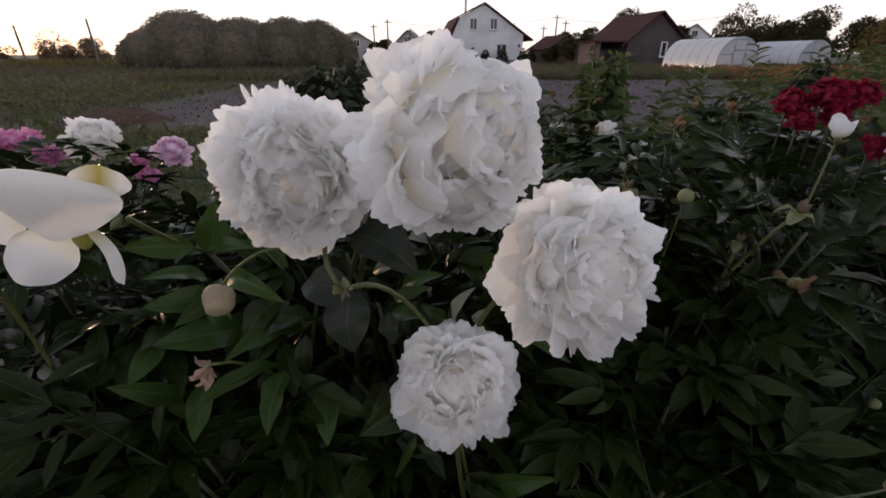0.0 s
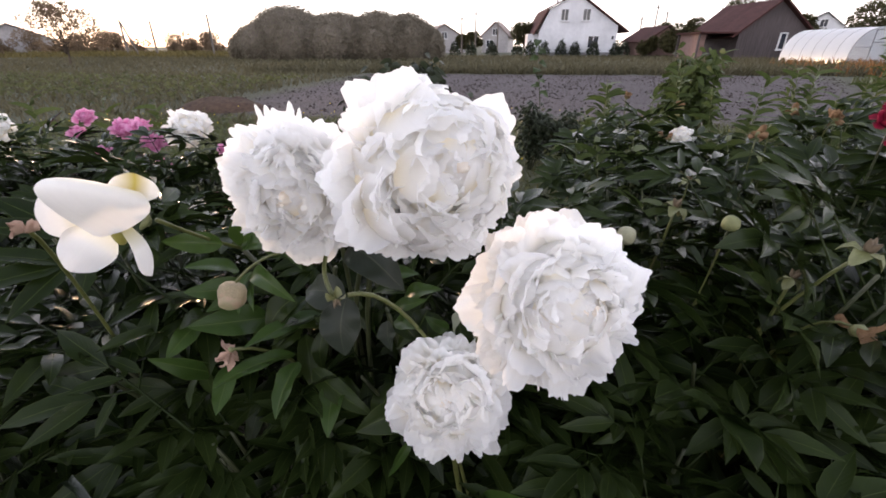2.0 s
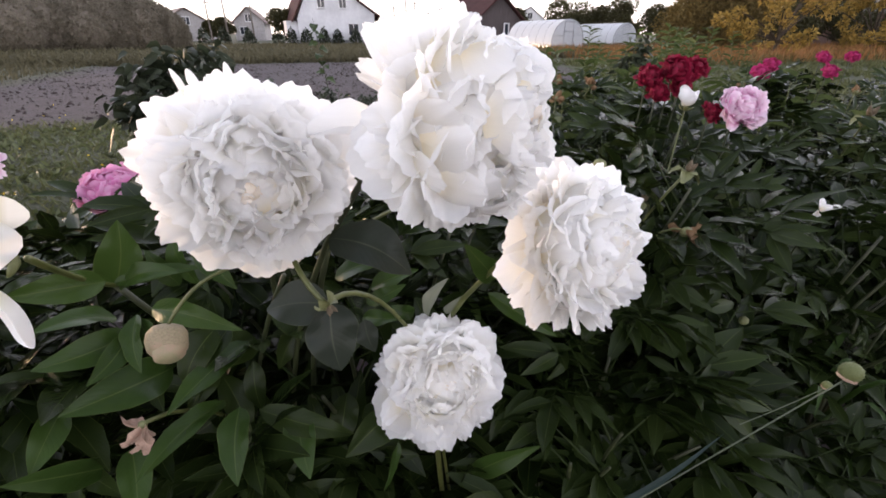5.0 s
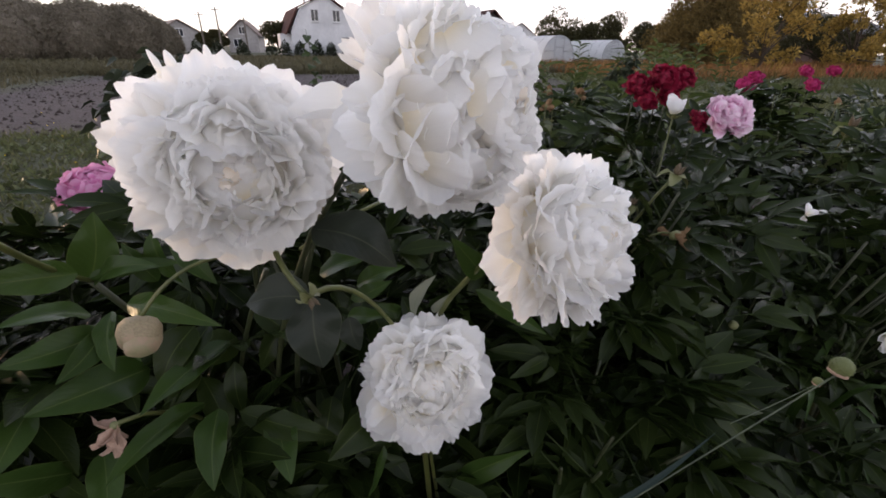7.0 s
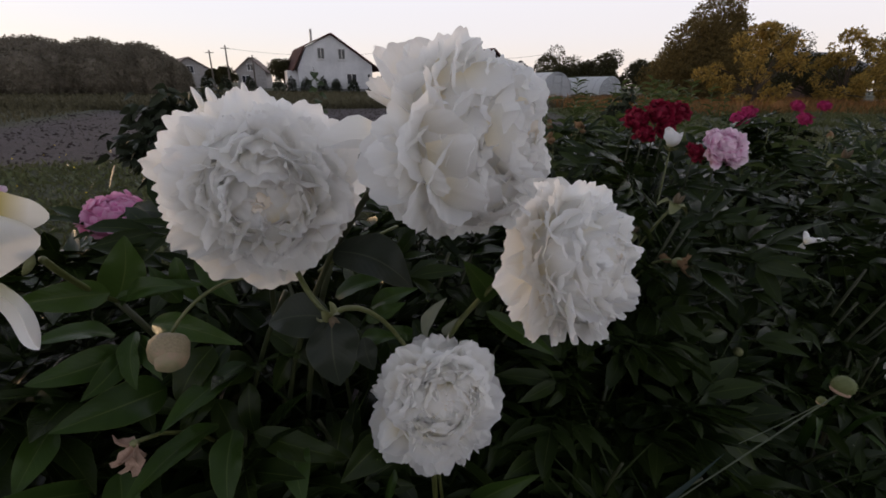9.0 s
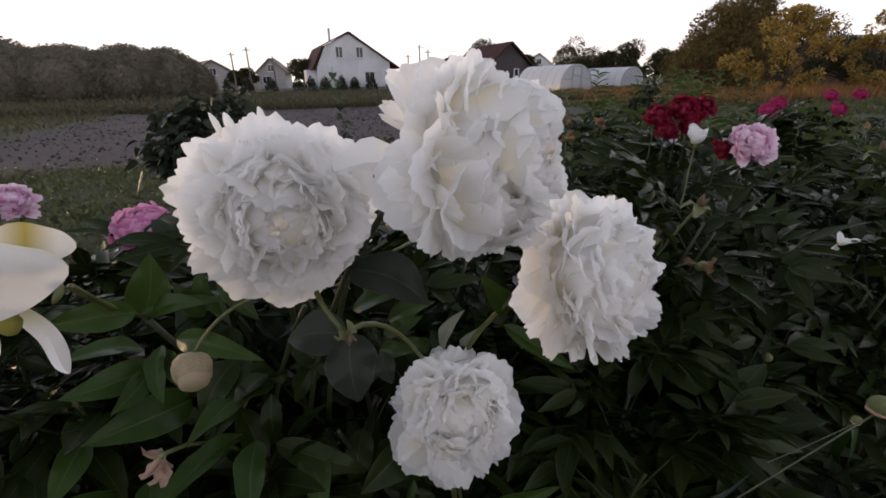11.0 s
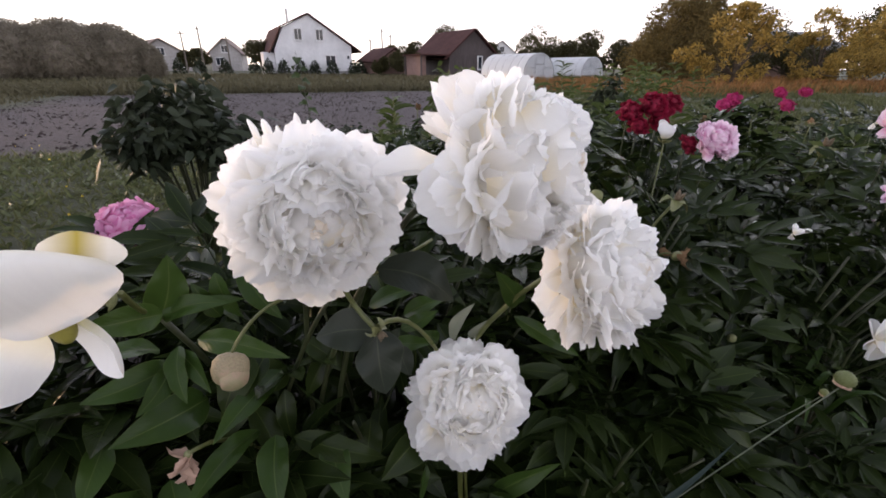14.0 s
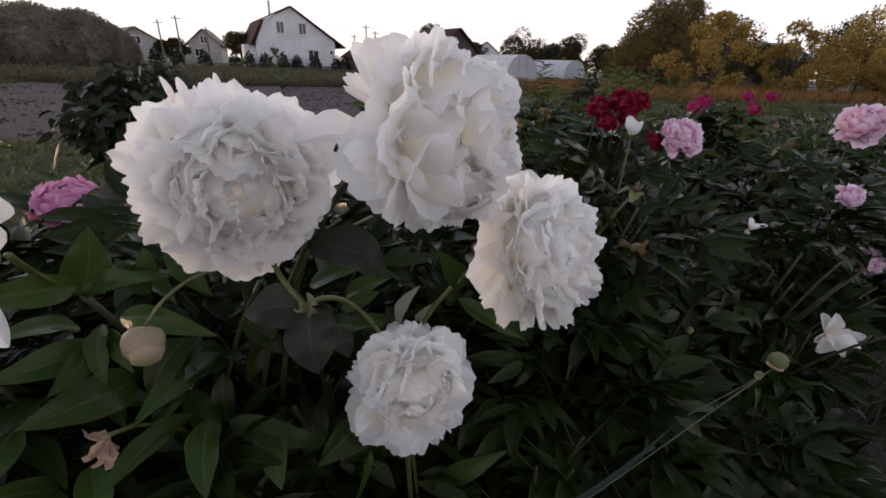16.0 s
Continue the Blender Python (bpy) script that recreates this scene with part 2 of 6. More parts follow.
def leaf_material(name, dark, light, rib, gloss=0.38, see=0.18, island=False, shine=0.15):
    """A leaf with a paler midrib, side veins and tone that differs from leaf to leaf."""
    m, n, l, b = shader(name)
    if island:
        rnd = n.new("ShaderNodeNewGeometry").outputs["Random Per Island"]
    else:
        rnd = n.new("ShaderNodeObjectInfo").outputs["Random"]
    patch = noise_of(n, l, 9.0, 4)
    c = mixed(n, l, ramp(n, l, rnd, [(0.0, dark), (1.0, light)]), ramp(n, l, patch, [(0.3, dark), (0.7, light)]), 0.45)
    tc = n.new("ShaderNodeTexCoord")
    sep = n.new("ShaderNodeSeparateXYZ")
    l.new(tc.outputs["UV"], sep.inputs[0])
    line = [(0.475, (0, 0, 0)), (0.5, (1, 1, 1)), (0.525, (0, 0, 0))]
    # pale leaf margins, painted brighter to stand for edges catching light
    if not island:
        line = [(0.0, (1, 1, 1)), (0.02, (0, 0, 0))] + line + [(0.98, (0, 0, 0)), (1.0, (1, 1, 1))]
    line = ramp(n, l, sep.outputs["X"], line)
    c = mixed(n, l, c, rib, line)
    l.new(c, b.inputs["Base Color"])
    b.inputs["Roughness"].default_value = gloss
    b.inputs["Specular IOR Level"].default_value = shine
    def calc(op, p, r=0.0):
        k = n.new("ShaderNodeMath")
        k.operation = op
        for i, v in enumerate((p, r)):
            if isinstance(v, bpy.types.NodeSocket):
                l.new(v, k.inputs[i])
            else:
                k.inputs[i].default_value = v
        return k.outputs[0]

    aside = calc("ABSOLUTE", calc("SUBTRACT", sep.outputs["X"], 0.5))
    slant = calc("ADD", calc("SUBTRACT", sep.outputs["Y"], calc("MULTIPLY", aside, 0.55)), calc("MULTIPLY", patch, 0.08))
    ridge = calc("ADD", calc("POWER", calc("ABSOLUTE", calc("SINE", calc("MULTIPLY", slant, 34.0))), 0.4), calc("MULTIPLY", calc("MINIMUM", aside, 0.06), 9.0))
    bumped(n, l, b, ridge, 0.16, 0.0010)
    t = n.new("ShaderNodeBsdfTranslucent")
    l.new(c, t.inputs["Color"])
    mx = n.new("ShaderNodeMixShader")
    mx.inputs[0].default_value = see
    l.new(b.outputs[0], mx.inputs[1])
    l.new(t.outputs[0], mx.inputs[2])
    l.new(mx.outputs[0], n["Material Output"].inputs["Surface"])
    return m


WHITE = petal_material("white_petal", (0.975, 0.975, 0.97), (0.975, 0.96, 0.915), (0.975, 0.90, 0.72), 0.62)
BROAD = petal_material("broad_white_petal", (0.93, 0.93, 0.94), (0.93, 0.92, 0.89), (0.88, 0.84, 0.62), 0.45)
CREAM = petal_material("cream_petal", (0.93, 0.86, 0.76), (0.90, 0.74, 0.58), (0.82, 0.50, 0.32))
PINK = petal_material("pink_petal", (0.80, 0.42, 0.62), (0.72, 0.25, 0.48), (0.62, 0.16, 0.36))
PALE = petal_material("pale_pink_petal", (0.90, 0.72, 0.83), (0.82, 0.52, 0.70), (0.66, 0.24, 0.45))
ROSE = petal_material("deep_pink_petal", (0.42, 0.03, 0.14), (0.36, 0.025, 0.11), (0.25, 0.02, 0.07), 0.2)
CRIMSON = petal_material("crimson_petal", (0.24, 0.008, 0.035), (0.17, 0.006, 0.024), (0.09, 0.004, 0.014), 0.25)
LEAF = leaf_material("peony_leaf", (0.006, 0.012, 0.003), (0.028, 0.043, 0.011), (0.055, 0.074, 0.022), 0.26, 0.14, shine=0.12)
SHRUBLEAF = leaf_material("shrub_leaf", (0.015, 0.021, 0.013), (0.048, 0.060, 0.034), (0.06, 0.07, 0.04), 0.40, island=True)
WEEDLEAF = leaf_material("weed_leaf", (0.032, 0.050, 0.014), (0.10, 0.13, 0.040), (0.13, 0.16, 0.05), 0.45, 0.42, island=True)
GRASS = leaf_material("grass_blade", (0.050, 0.060, 0.024), (0.15, 0.155, 0.068), (0.14, 0.15, 0.07), 0.45, 0.42, island=True)
CLOVER = leaf_material("low_weed_leaf", (0.045, 0.060, 0.022), (0.16, 0.18, 0.075), (0.16, 0.17, 0.08), 0.35, 0.35, island=True, shine=0.4)
TALLGRASS = leaf_material("tall_grass_blade", (0.060, 0.055, 0.032), (0.14, 0.125, 0.072), (0.14, 0.13, 0.07), 0.6, 0.3, island=True)
OLIVEGRASS = leaf_material("olive_grass_blade", (0.07, 0.062, 0.020), (0.17, 0.13, 0.045), (0.15, 0.12, 0.05), 0.6, island=True)
DRYGRASS = leaf_material("dry_grass_blade", (0.15, 0.07, 0.028), (0.34, 0.17, 0.065), (0.30, 0.17, 0.07), 0.7, island=True)
# haze over the thicket is put into this pale, even willow colour
WILLOW = leaf_material("hazed_willow_leaf", (0.21, 0.185, 0.14), (0.26, 0.23, 0.175), (0.24, 0.21, 0.16), 0.8, 0.6, island=True)
WILLOWTWIG = plain("willow_twigs", (0.12, 0.10, 0.078), (0.22, 0.19, 0.145), 5, 0.95, 0.8, 0.08)
# gold of the low sun is put into the thuja and fruit tree colours
THUJA = leaf_material("sun_tinted_thuja_spray", (0.06, 0.048, 0.018), (0.23, 0.165, 0.060), (0.16, 0.12, 0.05), 0.6, 0.3, island=True)
GOLDLEAF = leaf_material("sun_gold_leaf", (0.05, 0.045, 0.014), (0.62, 0.41, 0.11), (0.35, 0.25, 0.08), 0.5, 0.5, island=True)
# lighter, pinker tree leaf: haze and evening sun put into the colour
FARLEAF = leaf_material("hazed_tree_leaf", (0.12, 0.088, 0.058), (0.26, 0.185, 0.12), (0.22, 0.16, 0.10), 0.6, 0.4, island=True)
TREELEAF = leaf_material("tree_leaf", (0.030, 0.032, 0.012), (0.075, 0.066, 0.026), (0.07, 0.07, 0.03), 0.5, island=True)
STEM = plain("green_stem", (0.07, 0.085, 0.02), (0.13, 0.14, 0.042), 60, 0.45, 0.15, 0.001)
DARKSTEM = plain("dark_stem", (0.022, 0.030, 0.010), (0.05, 0.058, 0.022), 40, 0.5, 0.2, 0.001)
SEPAL = plain("sepal_green", (0.11, 0.125, 0.045), (0.22, 0.225, 0.095), 70, 0.5, 0.2, 0.001)
DRY = plain("withered_petal", (0.15, 0.085, 0.045), (0.32, 0.20, 0.11), 50, 0.8, 0.5, 0.002)
BARK = plain("bark", (0.05, 0.04, 0.03), (0.13, 0.10, 0.075), 9, 0.9, 0.8, 0.03, (1, 1, 0.2))
WOODPOLE = plain("pole_wood", (0.12, 0.10, 0.085), (0.24, 0.21, 0.18), 5, 0.85, 0.4, 0.01, (1, 1, 0.1))
WALLWHITE = plain("white_siding", (0.70, 0.70, 0.72), (0.80, 0.80, 0.81), 3, 0.6, 0.1, 0.005)
ROOFRED = plain("dark_red_roof", (0.058, 0.026, 0.024), (0.095, 0.042, 0.038), 4, 0.9, 0.2, 0.01)
WALLGREY = plain("dull_white_wall", (0.34, 0.32, 0.31), (0.48, 0.46, 0.45), 3, 0.7, 0.15, 0.005)
ROOFBROWN = plain("brown_sheet_roof", (0.19, 0.14, 0.12), (0.30, 0.23, 0.20), 4, 0.7, 0.2, 0.01)
ROOFGREY = plain("grey_roof", (0.20, 0.20, 0.21), (0.33, 0.32, 0.32), 4, 0.7, 0.2, 0.01)
PLANK = plain("weathered_plank", (0.075, 0.062, 0.062), (0.14, 0.118, 0.115), 3, 0.85, 0.5, 0.01, (6, 6, 0.3))
PLASTER = plain("pinkish_plaster", (0.20, 0.125, 0.11), (0.27, 0.18, 0.16), 3, 0.85, 0.2, 0.01)
FRAMEWHITE = plain("white_frame", (0.72, 0.72, 0.72), (0.82, 0.82, 0.82), 12, 0.4, 0.05, 0.002)
METAL = plain("galvanised_pipe", (0.35, 0.36, 0.37), (0.5, 0.5, 0.5), 14, 0.45, 0.1, 0.002, metal=0.8)
GLASSM, _n, _l, _b = shader("window_glass")
_b.inputs["Base Color"].default_value, _b.inputs["Roughness"].default_value = (0.03, 0.035, 0.045, 1), 0.06
_b.inputs["Specular IOR Level"].default_value = 0.6
POLY, _n, _l, _b = shader("polycarbonate_sheet")
_b.inputs["Roughness"].default_value, _b.inputs["Specular IOR Level"].default_value = 0.15, 0.8
_f = noise_of(_n, _l, 2.0, 4, 0.6)
_l.new(ramp(_n, _l, _f, [(0.3, (0.76, 0.78, 0.80)), (0.7, (0.86, 0.87, 0.88))]), _b.inputs["Base Color"])
bumped(_n, _l, _b, noise_of(_n, _l, 1.2, 2, 0.4), 0.25, 0.05)
_t = _n.new("ShaderNodeBsdfTranslucent")
_t.inputs["Color"].default_value = (0.88, 0.89, 0.90, 1)
_m = _n.new("ShaderNodeMixShader")
_m.inputs[0].default_value = 0.55
_l.new(_b.outputs[0], _m.inputs[1])
_l.new(_t.outputs[0], _m.inputs[2])
_l.new(_m.outputs[0], _n["Material Output"].inputs["Surface"])

# ---- ground ----
def ground_material():
    """Garden soil near by, a tilled field with grass round it farther off."""
    m, n, l, b = shader("garden_ground")
    soilnoise = noise_of(n, l, 7.0, 8, 0.7)
    soil = ramp(n, l, soilnoise, [(0.3, (0.032, 0.024, 0.024)), (0.7, (0.076, 0.058, 0.058))])
    grassnoise = noise_of(n, l, 3.0, 7, 0.7)
    grass = ramp(n, l, grassnoise, [(0.3, (0.025, 0.030, 0.012)), (0.7, (0.070, 0.072, 0.032))])
    tc = n.new("ShaderNodeTexCoord")
    sep = n.new("ShaderNodeSeparateXYZ")
    l.new(tc.outputs["Object"], sep.inputs[0])
    wob = noise_of(n, l, 0.5, 3, 0.5)

    def calc(op, a, b2=0.0):
        q = n.new("ShaderNodeMath")
        q.operation = op
        for i, v in enumerate((a, b2)):
            if isinstance(v, bpy.types.NodeSocket):
                l.new(v, q.inputs[i])
            else:
                q.inputs[i].default_value = v
        return q.outputs[0]

    x, y = sep.outputs["X"], sep.outputs["Y"]
    edge = calc("MULTIPLY", calc("SUBTRACT", wob, 0.5), 1.6)
    near = calc("SMOOTH_MIN", 1.0, calc("MAXIMUM", 0.0, calc("ADD", calc("SUBTRACT", y, 7.0), edge)))
    far = calc("MINIMUM", 1.0, calc("MAXIMUM", 0.0, calc("ADD", calc("SUBTRACT", 20.5, y), edge)))
    left = calc("MINIMUM", 1.0, calc("MAXIMUM", 0.0, calc("ADD", calc("ADD", x, 6.0), edge)))
    right = calc("MINIMUM", 1.0, calc("MAXIMUM", 0.0, calc("SUBTRACT", calc("ADD", calc("MULTIPLY", y, 0.45), calc("ADD", edge, 4.0)), x)))
    field = calc("MULTIPLY", calc("MULTIPLY", near, far), calc("MULTIPLY", left, right))
    bed = calc("MINIMUM", 1.0, calc("MAXIMUM", 0.0, calc("ADD", calc("SUBTRACT", 3.2, y), edge)))
    l.new(mixed(n, l, grass, soil, calc("MAXIMUM", field, bed)), b.inputs["Base Color"])
    b.inputs["Roughness"].default_value = 0.95
    bumped(n, l, b, soilnoise, 0.8, 0.05)
    return m


def in_field(x, y):
    return (y > 7.0) & (y < 20.5) & (x > -6.0) & (x < 4.0 + 0.45 * y)


def build_ground():
    """One sheet, fine near the garden and coarse to the horizon, with small unevenness."""
    ticks = [0, 0.3, 0.6, 0.9, 1.2, 1.6, 2, 2.5, 3, 3.6, 4.3, 5, 6, 7, 8, 9, 10, 11, 12, 13, 14, 15.5, 17, 19, 21, 24, 28, 33, 40, 50, 65, 85, 120, 200, 400, 900, 2500]
    xs = sorted({-t for t in ticks} | set(ticks))
    verts = [(x, y, (0.03 * (noise.noise((x * 0.9, y * 0.9, 0))) if max(abs(x), abs(y)) < 60 else 0.0) - 0.02) for y in xs for x in xs]
    n = len(xs)
    faces = [(j * n + i, j * n + i + 1, (j + 1) * n + i + 1, (j + 1) * n + i) for j in range(n - 1) for i in range(n - 1)]
    return tagged(hold("ground", make_mesh("ground", verts, faces, ground_material())), "dark garden soil and a tilled field edged with grass", "ground", kind="structure")


build_ground()

# ---- buildings ----
def window(house, x0, x1, z0, z1, y, bars=1, cross=False):
    """A window set into a front that faces -y: casing, glass and glazing bars."""
    w = thing("window", "", "", Matrix.Translation((0, 0, 0)))
    w.parent = house
    cx, cz, t = (x0 + x1) / 2, (z0 + z1) / 2, 0.09
    bm = bmesh.new()
    for a in ((cx, z0, x1 - x0 + t, t), (cx, z1, x1 - x0 + t, t), (x0, cz, t, z1 - z0 - t), (x1, cz, t, z1 - z0 - t)):
        box_into(bm, a[0], y - 0.03, a[1], a[2], 0.12, a[3])
    part("frame", bm, FRAMEWHITE, w, "white window frame")
    part("pane", box(cx, y - 0.005, cz, x1 - x0 - t, 0.02, z1 - z0 - t), GLASSM, w, "dark reflecting glass")
    bm = bmesh.new()
    for k in range(bars):
        box_into(bm, x0 + (x1 - x0) * (k + 1) / (bars + 1), y - 0.03, cz, 0.06, 0.06, z1 - z0 - t)
    if cross:
        box_into(bm, cx, y - 0.035, z0 + (z1 - z0) * 0.68, x1 - x0 - t, 0.05, 0.05)
    part("glazing_bar", bm, FRAMEWHITE, w)
    part("sill", box(cx, y - 0.08, z0 - 0.06, x1 - x0 + 0.2, 0.2, 0.05), FRAMEWHITE, w)


def slab(bm, a, b, y0, y1, thick):
    """A roof plane between the eave a and the ridge b (x, z), from y0 to y1."""
    (ax, az), (bx, bz) = a, b
    d = Vector((bx - ax, 0, bz - az)).normalized()
    nrm = Vector((-d.z, 0, d.x))
    if nrm.z < 0:
        nrm = -nrm
    c = [bm.verts.new((px + nrm.x * o, yy, pz + nrm.z * o)) for o in (0, thick) for px, pz, yy in ((ax, az, y0), (bx, bz, y0), (bx, bz, y1), (ax, az, y1))]
    for q in ((0, 1, 2, 3), (7, 6, 5, 4), (0, 4, 5, 1), (1, 5, 6, 2), (2, 6, 7, 3), (3, 7, 4, 0)):
        bm.faces.new([c[i] for i in q])
    bmesh.ops.recalc_face_normals(bm, faces=bm.faces[:])


def white_house():
    h = thing("house", "white gabled house with a dark red broken roof", "house", pose(8.3, 58, 0, 0, 0, 4))
    part("wall", prism([(-4.4, 0), (4.7, 0), (4.7, 3.2), (-0.3, 6.45), (-3.25, 5.0), (-4.4, 2.6)], 0, 9), WALLWHITE, h)
    part("plinth", box(0.15, 4.45, 0.2, 9.2, 9.2, 0.4), ROOFGREY, h)
    bm = bmesh.new()
    slab(bm, (-4.95, 2.3), (-3.4, 5.05), -0.35, 9.4, 0.14)
    slab(bm, (-3.4, 5.05), (-0.3, 6.5), -0.35, 9.4, 0.14)
    slab(bm, (5.9, 2.5), (-0.3, 6.5), -0.35, 9.4, 0.14)
    part("roof", bm, ROOFRED, h)
    part("lean_to", box(-5.0, 2.0, 1.2, 1.2, 2.6, 2.4), WALLWHITE, h)
    part("chimney", box(-1.9, 4.0, 6.6, 0.25, 0.25, 1.5), METAL, h)
    window(h, -2.0, -1.15, 3.75, 4.95, -0.01)
    window(h, 0.5, 1.35, 3.75, 4.95, -0.01)
    window(h, 1.4, 2.65, 0.9, 2.15, -0.01)
    window(h, 4.05, 4.4, 1.75, 2.2, -0.01, 0)
    return h


def small_house(name, label, x, y, w, d, eave, peak, wall, roof, turn, win=True):
    h = thing(name, label, "house", pose(x, y, 0, 0, 0, turn))
    part("wall", prism([(-w / 2, 0), (w / 2, 0), (w / 2, eave), (0, peak - 0.1), (-w / 2, eave)], 0, d), wall, h)
    bm = bmesh.new()
    k = (peak - eave) / (w / 2)
    slab(bm, (-w / 2 - 0.5, eave - 0.5 * k), (0, peak), -0.4, d + 0.4, 0.12)
    slab(bm, (w / 2 + 0.5, eave - 0.5 * k), (0, peak), -0.4, d + 0.4, 0.12)
    part("roof", bm, roof, h)
    if win:
        window(h, -0.5, 0.5, min(eave, peak - 1.9), min(eave, peak - 1.9) + 1.1, -0.01)
        window(h, -w * 0.33, -w * 0.33 + 1.2, 0.9, 2.1, -0.01)
    return h


def barn():
    h = thing("barn", "weathered grey plank barn with a dark red roof and a porch", "barn", pose(21.6, 42, 0, 0, 0, 4))
    part("wall", prism([(-2.7, 0), (2.7, 0), (2.7, 2.1), (0, 4.3), (-2.7, 2.1)], 0, 8), PLANK, h)
    bm = bmesh.new()
    slab(bm, (-3.3, 1.65), (0, 4.4), -0.4, 8.4, 0.12)
    slab(bm, (3.2, 1.75), (0, 4.4), -0.4, 8.4, 0.12)
    part("roof", bm, ROOFRED, h)
    for i in range(27):
        part("plank", box(-2.6 + i * 0.2, -0.015, 0.1 + 1.0, 0.185, 0.03, 2.0 + 0.03 * (i % 3)), PLANK, h)
    window(h, 0.55, 1.05, 0.8, 2.0, -0.04, 0)
    # porch on the long side
    part("porch_roof", box(-4.3, 2.0, 2.05, 3.2, 4.6, 0.12), ROOFRED, h)
    for y in (0.1, 4.0):
        part("porch_post", box(-5.7, y, 1.0, 0.14, 0.14, 2.0), PLANK, h)
    part("porch_wall", box(-5.3, 2.2, 1.0, 0.6, 3.4, 2.0), PLASTER, h, "pinkish plastered wall")
    return h


def greenhouse(x, y, turn, label):
    """A tunnel of clear ribbed sheets on hoops, its door end towards -y."""
    g = thing("greenhouse", label, "greenhouse", pose(x, y, 0, 0, 0, turn), "polycarbonate greenhouses")
    w, hgt, length, n = 1.5, 2.05, 6.0, 14
    arc = [(-w * math.cos(math.pi * i / n), hgt * math.sin(math.pi * i / n) ** 0.75) for i in range(n + 1)]
    v, f = [], []
    for yy in (0.02, length):
        for s in (1.0, 0.985):
            v += [(px * s, yy, pz * s) for px, pz in arc]
    k = n + 1
    for i in range(n):
        f += [(i, i + 1, 2 * k + i + 1, 2 * k + i), (k + i + 1, k + i, 3 * k + i, 3 * k + i + 1)]
    hold("cover", make_mesh("cover", v, f, POLY), g, None, "milky polycarbonate sheet")
    for yy in (0.0, 1.0, 2.0, 3.0, 4.0, 5.0, 6.0):
        tube("hoop", [(px * 1.0, yy, pz) for px, pz in arc], [0.03 if yy == 0.0 else 0.014] * k, METAL, g, 5)
    for yy in (0.03, length - 0.03):
        v = [(px * 0.98, yy, pz * 0.98) for px, pz in arc] + [(px * 0.98, yy + 0.02, pz * 0.98) for px, pz in arc]
        hold("end_panel", make_mesh("end_panel", v, [tuple(range(k)), tuple(range(2 * k - 1, k - 1, -1))], CLEARPOLY, False), g)
    bm = bmesh.new()
    for bx, bz, sx, sz in ((-0.42, 0.95, 0.04, 1.9), (0.42, 0.95, 0.04, 1.9), (0, 1.88, 0.88, 0.04), (0, 1.25, 0.84, 0.04), (0, 0.04, 0.84, 0.04)):
        box_into(bm, bx, -0.02, bz, sx, 0.04, sz)
    part("door_frame", bm, METAL, g)
    for bx in (-0.95, 0.95):
        part("end_rail", box(bx, -0.015, 1.0, 1.0, 0.035, 0.035), METAL, g)
    return g


CLEARPOLY = POLY.copy()
CLEARPOLY.name = "clear_end_sheet"
for _q in CLEARPOLY.node_tree.nodes:
    if _q.type == "MIX_SHADER":
        _tr = CLEARPOLY.node_tree.nodes.new("ShaderNodeBsdfTransparent")
        CLEARPOLY.node_tree.links.new(_tr.outputs[0], _q.inputs[2])
        _q.inputs[0].default_value = 0.82

white_house()
barn()
small_house("house", "distant white house with a steep grey roof", -11.0, 85, 8, 9, 2.3, 4.6, WALLGREY, ROOFBROWN, 18)
small_house("house", "distant pale two-storey house with an attic window", -2.0, 88, 4.8, 8, 2.9, 5.0, WALLGREY, ROOFBROWN, -8)
small_house("house", "distant white house with grey roof", 50.5, 85, 5.5, 9, 3.8, 5.9, WALLWHITE, ROOFGREY, -25)
small_house("house", "distant low house with a wide grey roof", -71, 60, 9, 8, 2.2, 4.1, WALLGREY, ROOFGREY, 50, False)
small_house("shed", "low shed with a dark red roof beside the white house", 17.5, 55, 4.2, 5, 1.7, 3.0, PLASTER, ROOFRED, 12, False)
small_house("shed", "grey-roofed shed half hidden by garden trees", 55, 30, 8, 6, 2.9, 4.5, PLASTER, ROOFGREY, 75, False)
greenhouse(21.2, 30.0, 4, "clear polycarbonate tunnel greenhouse standing in tall grass")
greenhouse(33.1, 37.5, 4, "second polycarbonate tunnel greenhouse behind the first")


def pole(x, y, hgt, lean=0.0, brace=False, arm=True, label="weathered wooden power pole standing in the field"):
    p = thing("power_pole", label, "pole", pose(x, y, 0), "power poles")
    tube("shaft", [(0, 0, -0.2), (lean, 0, hgt)], [0.13, 0.09], WOODPOLE, p, 7)
    if brace:
        tube("brace", [(1.3, 0.3, -0.2), (lean + 0.1, 0, hgt - 0.3)], [0.12, 0.09], WOODPOLE, p, 7)
    if arm:
        part("crossarm", box(lean * 0.95, 0, hgt - 0.35, 1.1, 0.1, 0.1), WOODPOLE, p)
    return p


pole(-44.0, 50, 3.9, 0.0, True, False, "braced wooden pole leaning by the far meadow")
pole(-40.2, 50, 3.7, 0.0, False, False)
pole(-33.0, 50, 4.3, 0.0, False, False)
pole(-4.4, 70, 5.6)
pole(-6.8, 74, 5.2)
pole(-1.2, 72, 4.6)
pole(20.4, 70, 6.2)
pole(22.4, 72, 5.6)
pole(19.6, 74, 5.0)
pole(41, 62, 5.9)


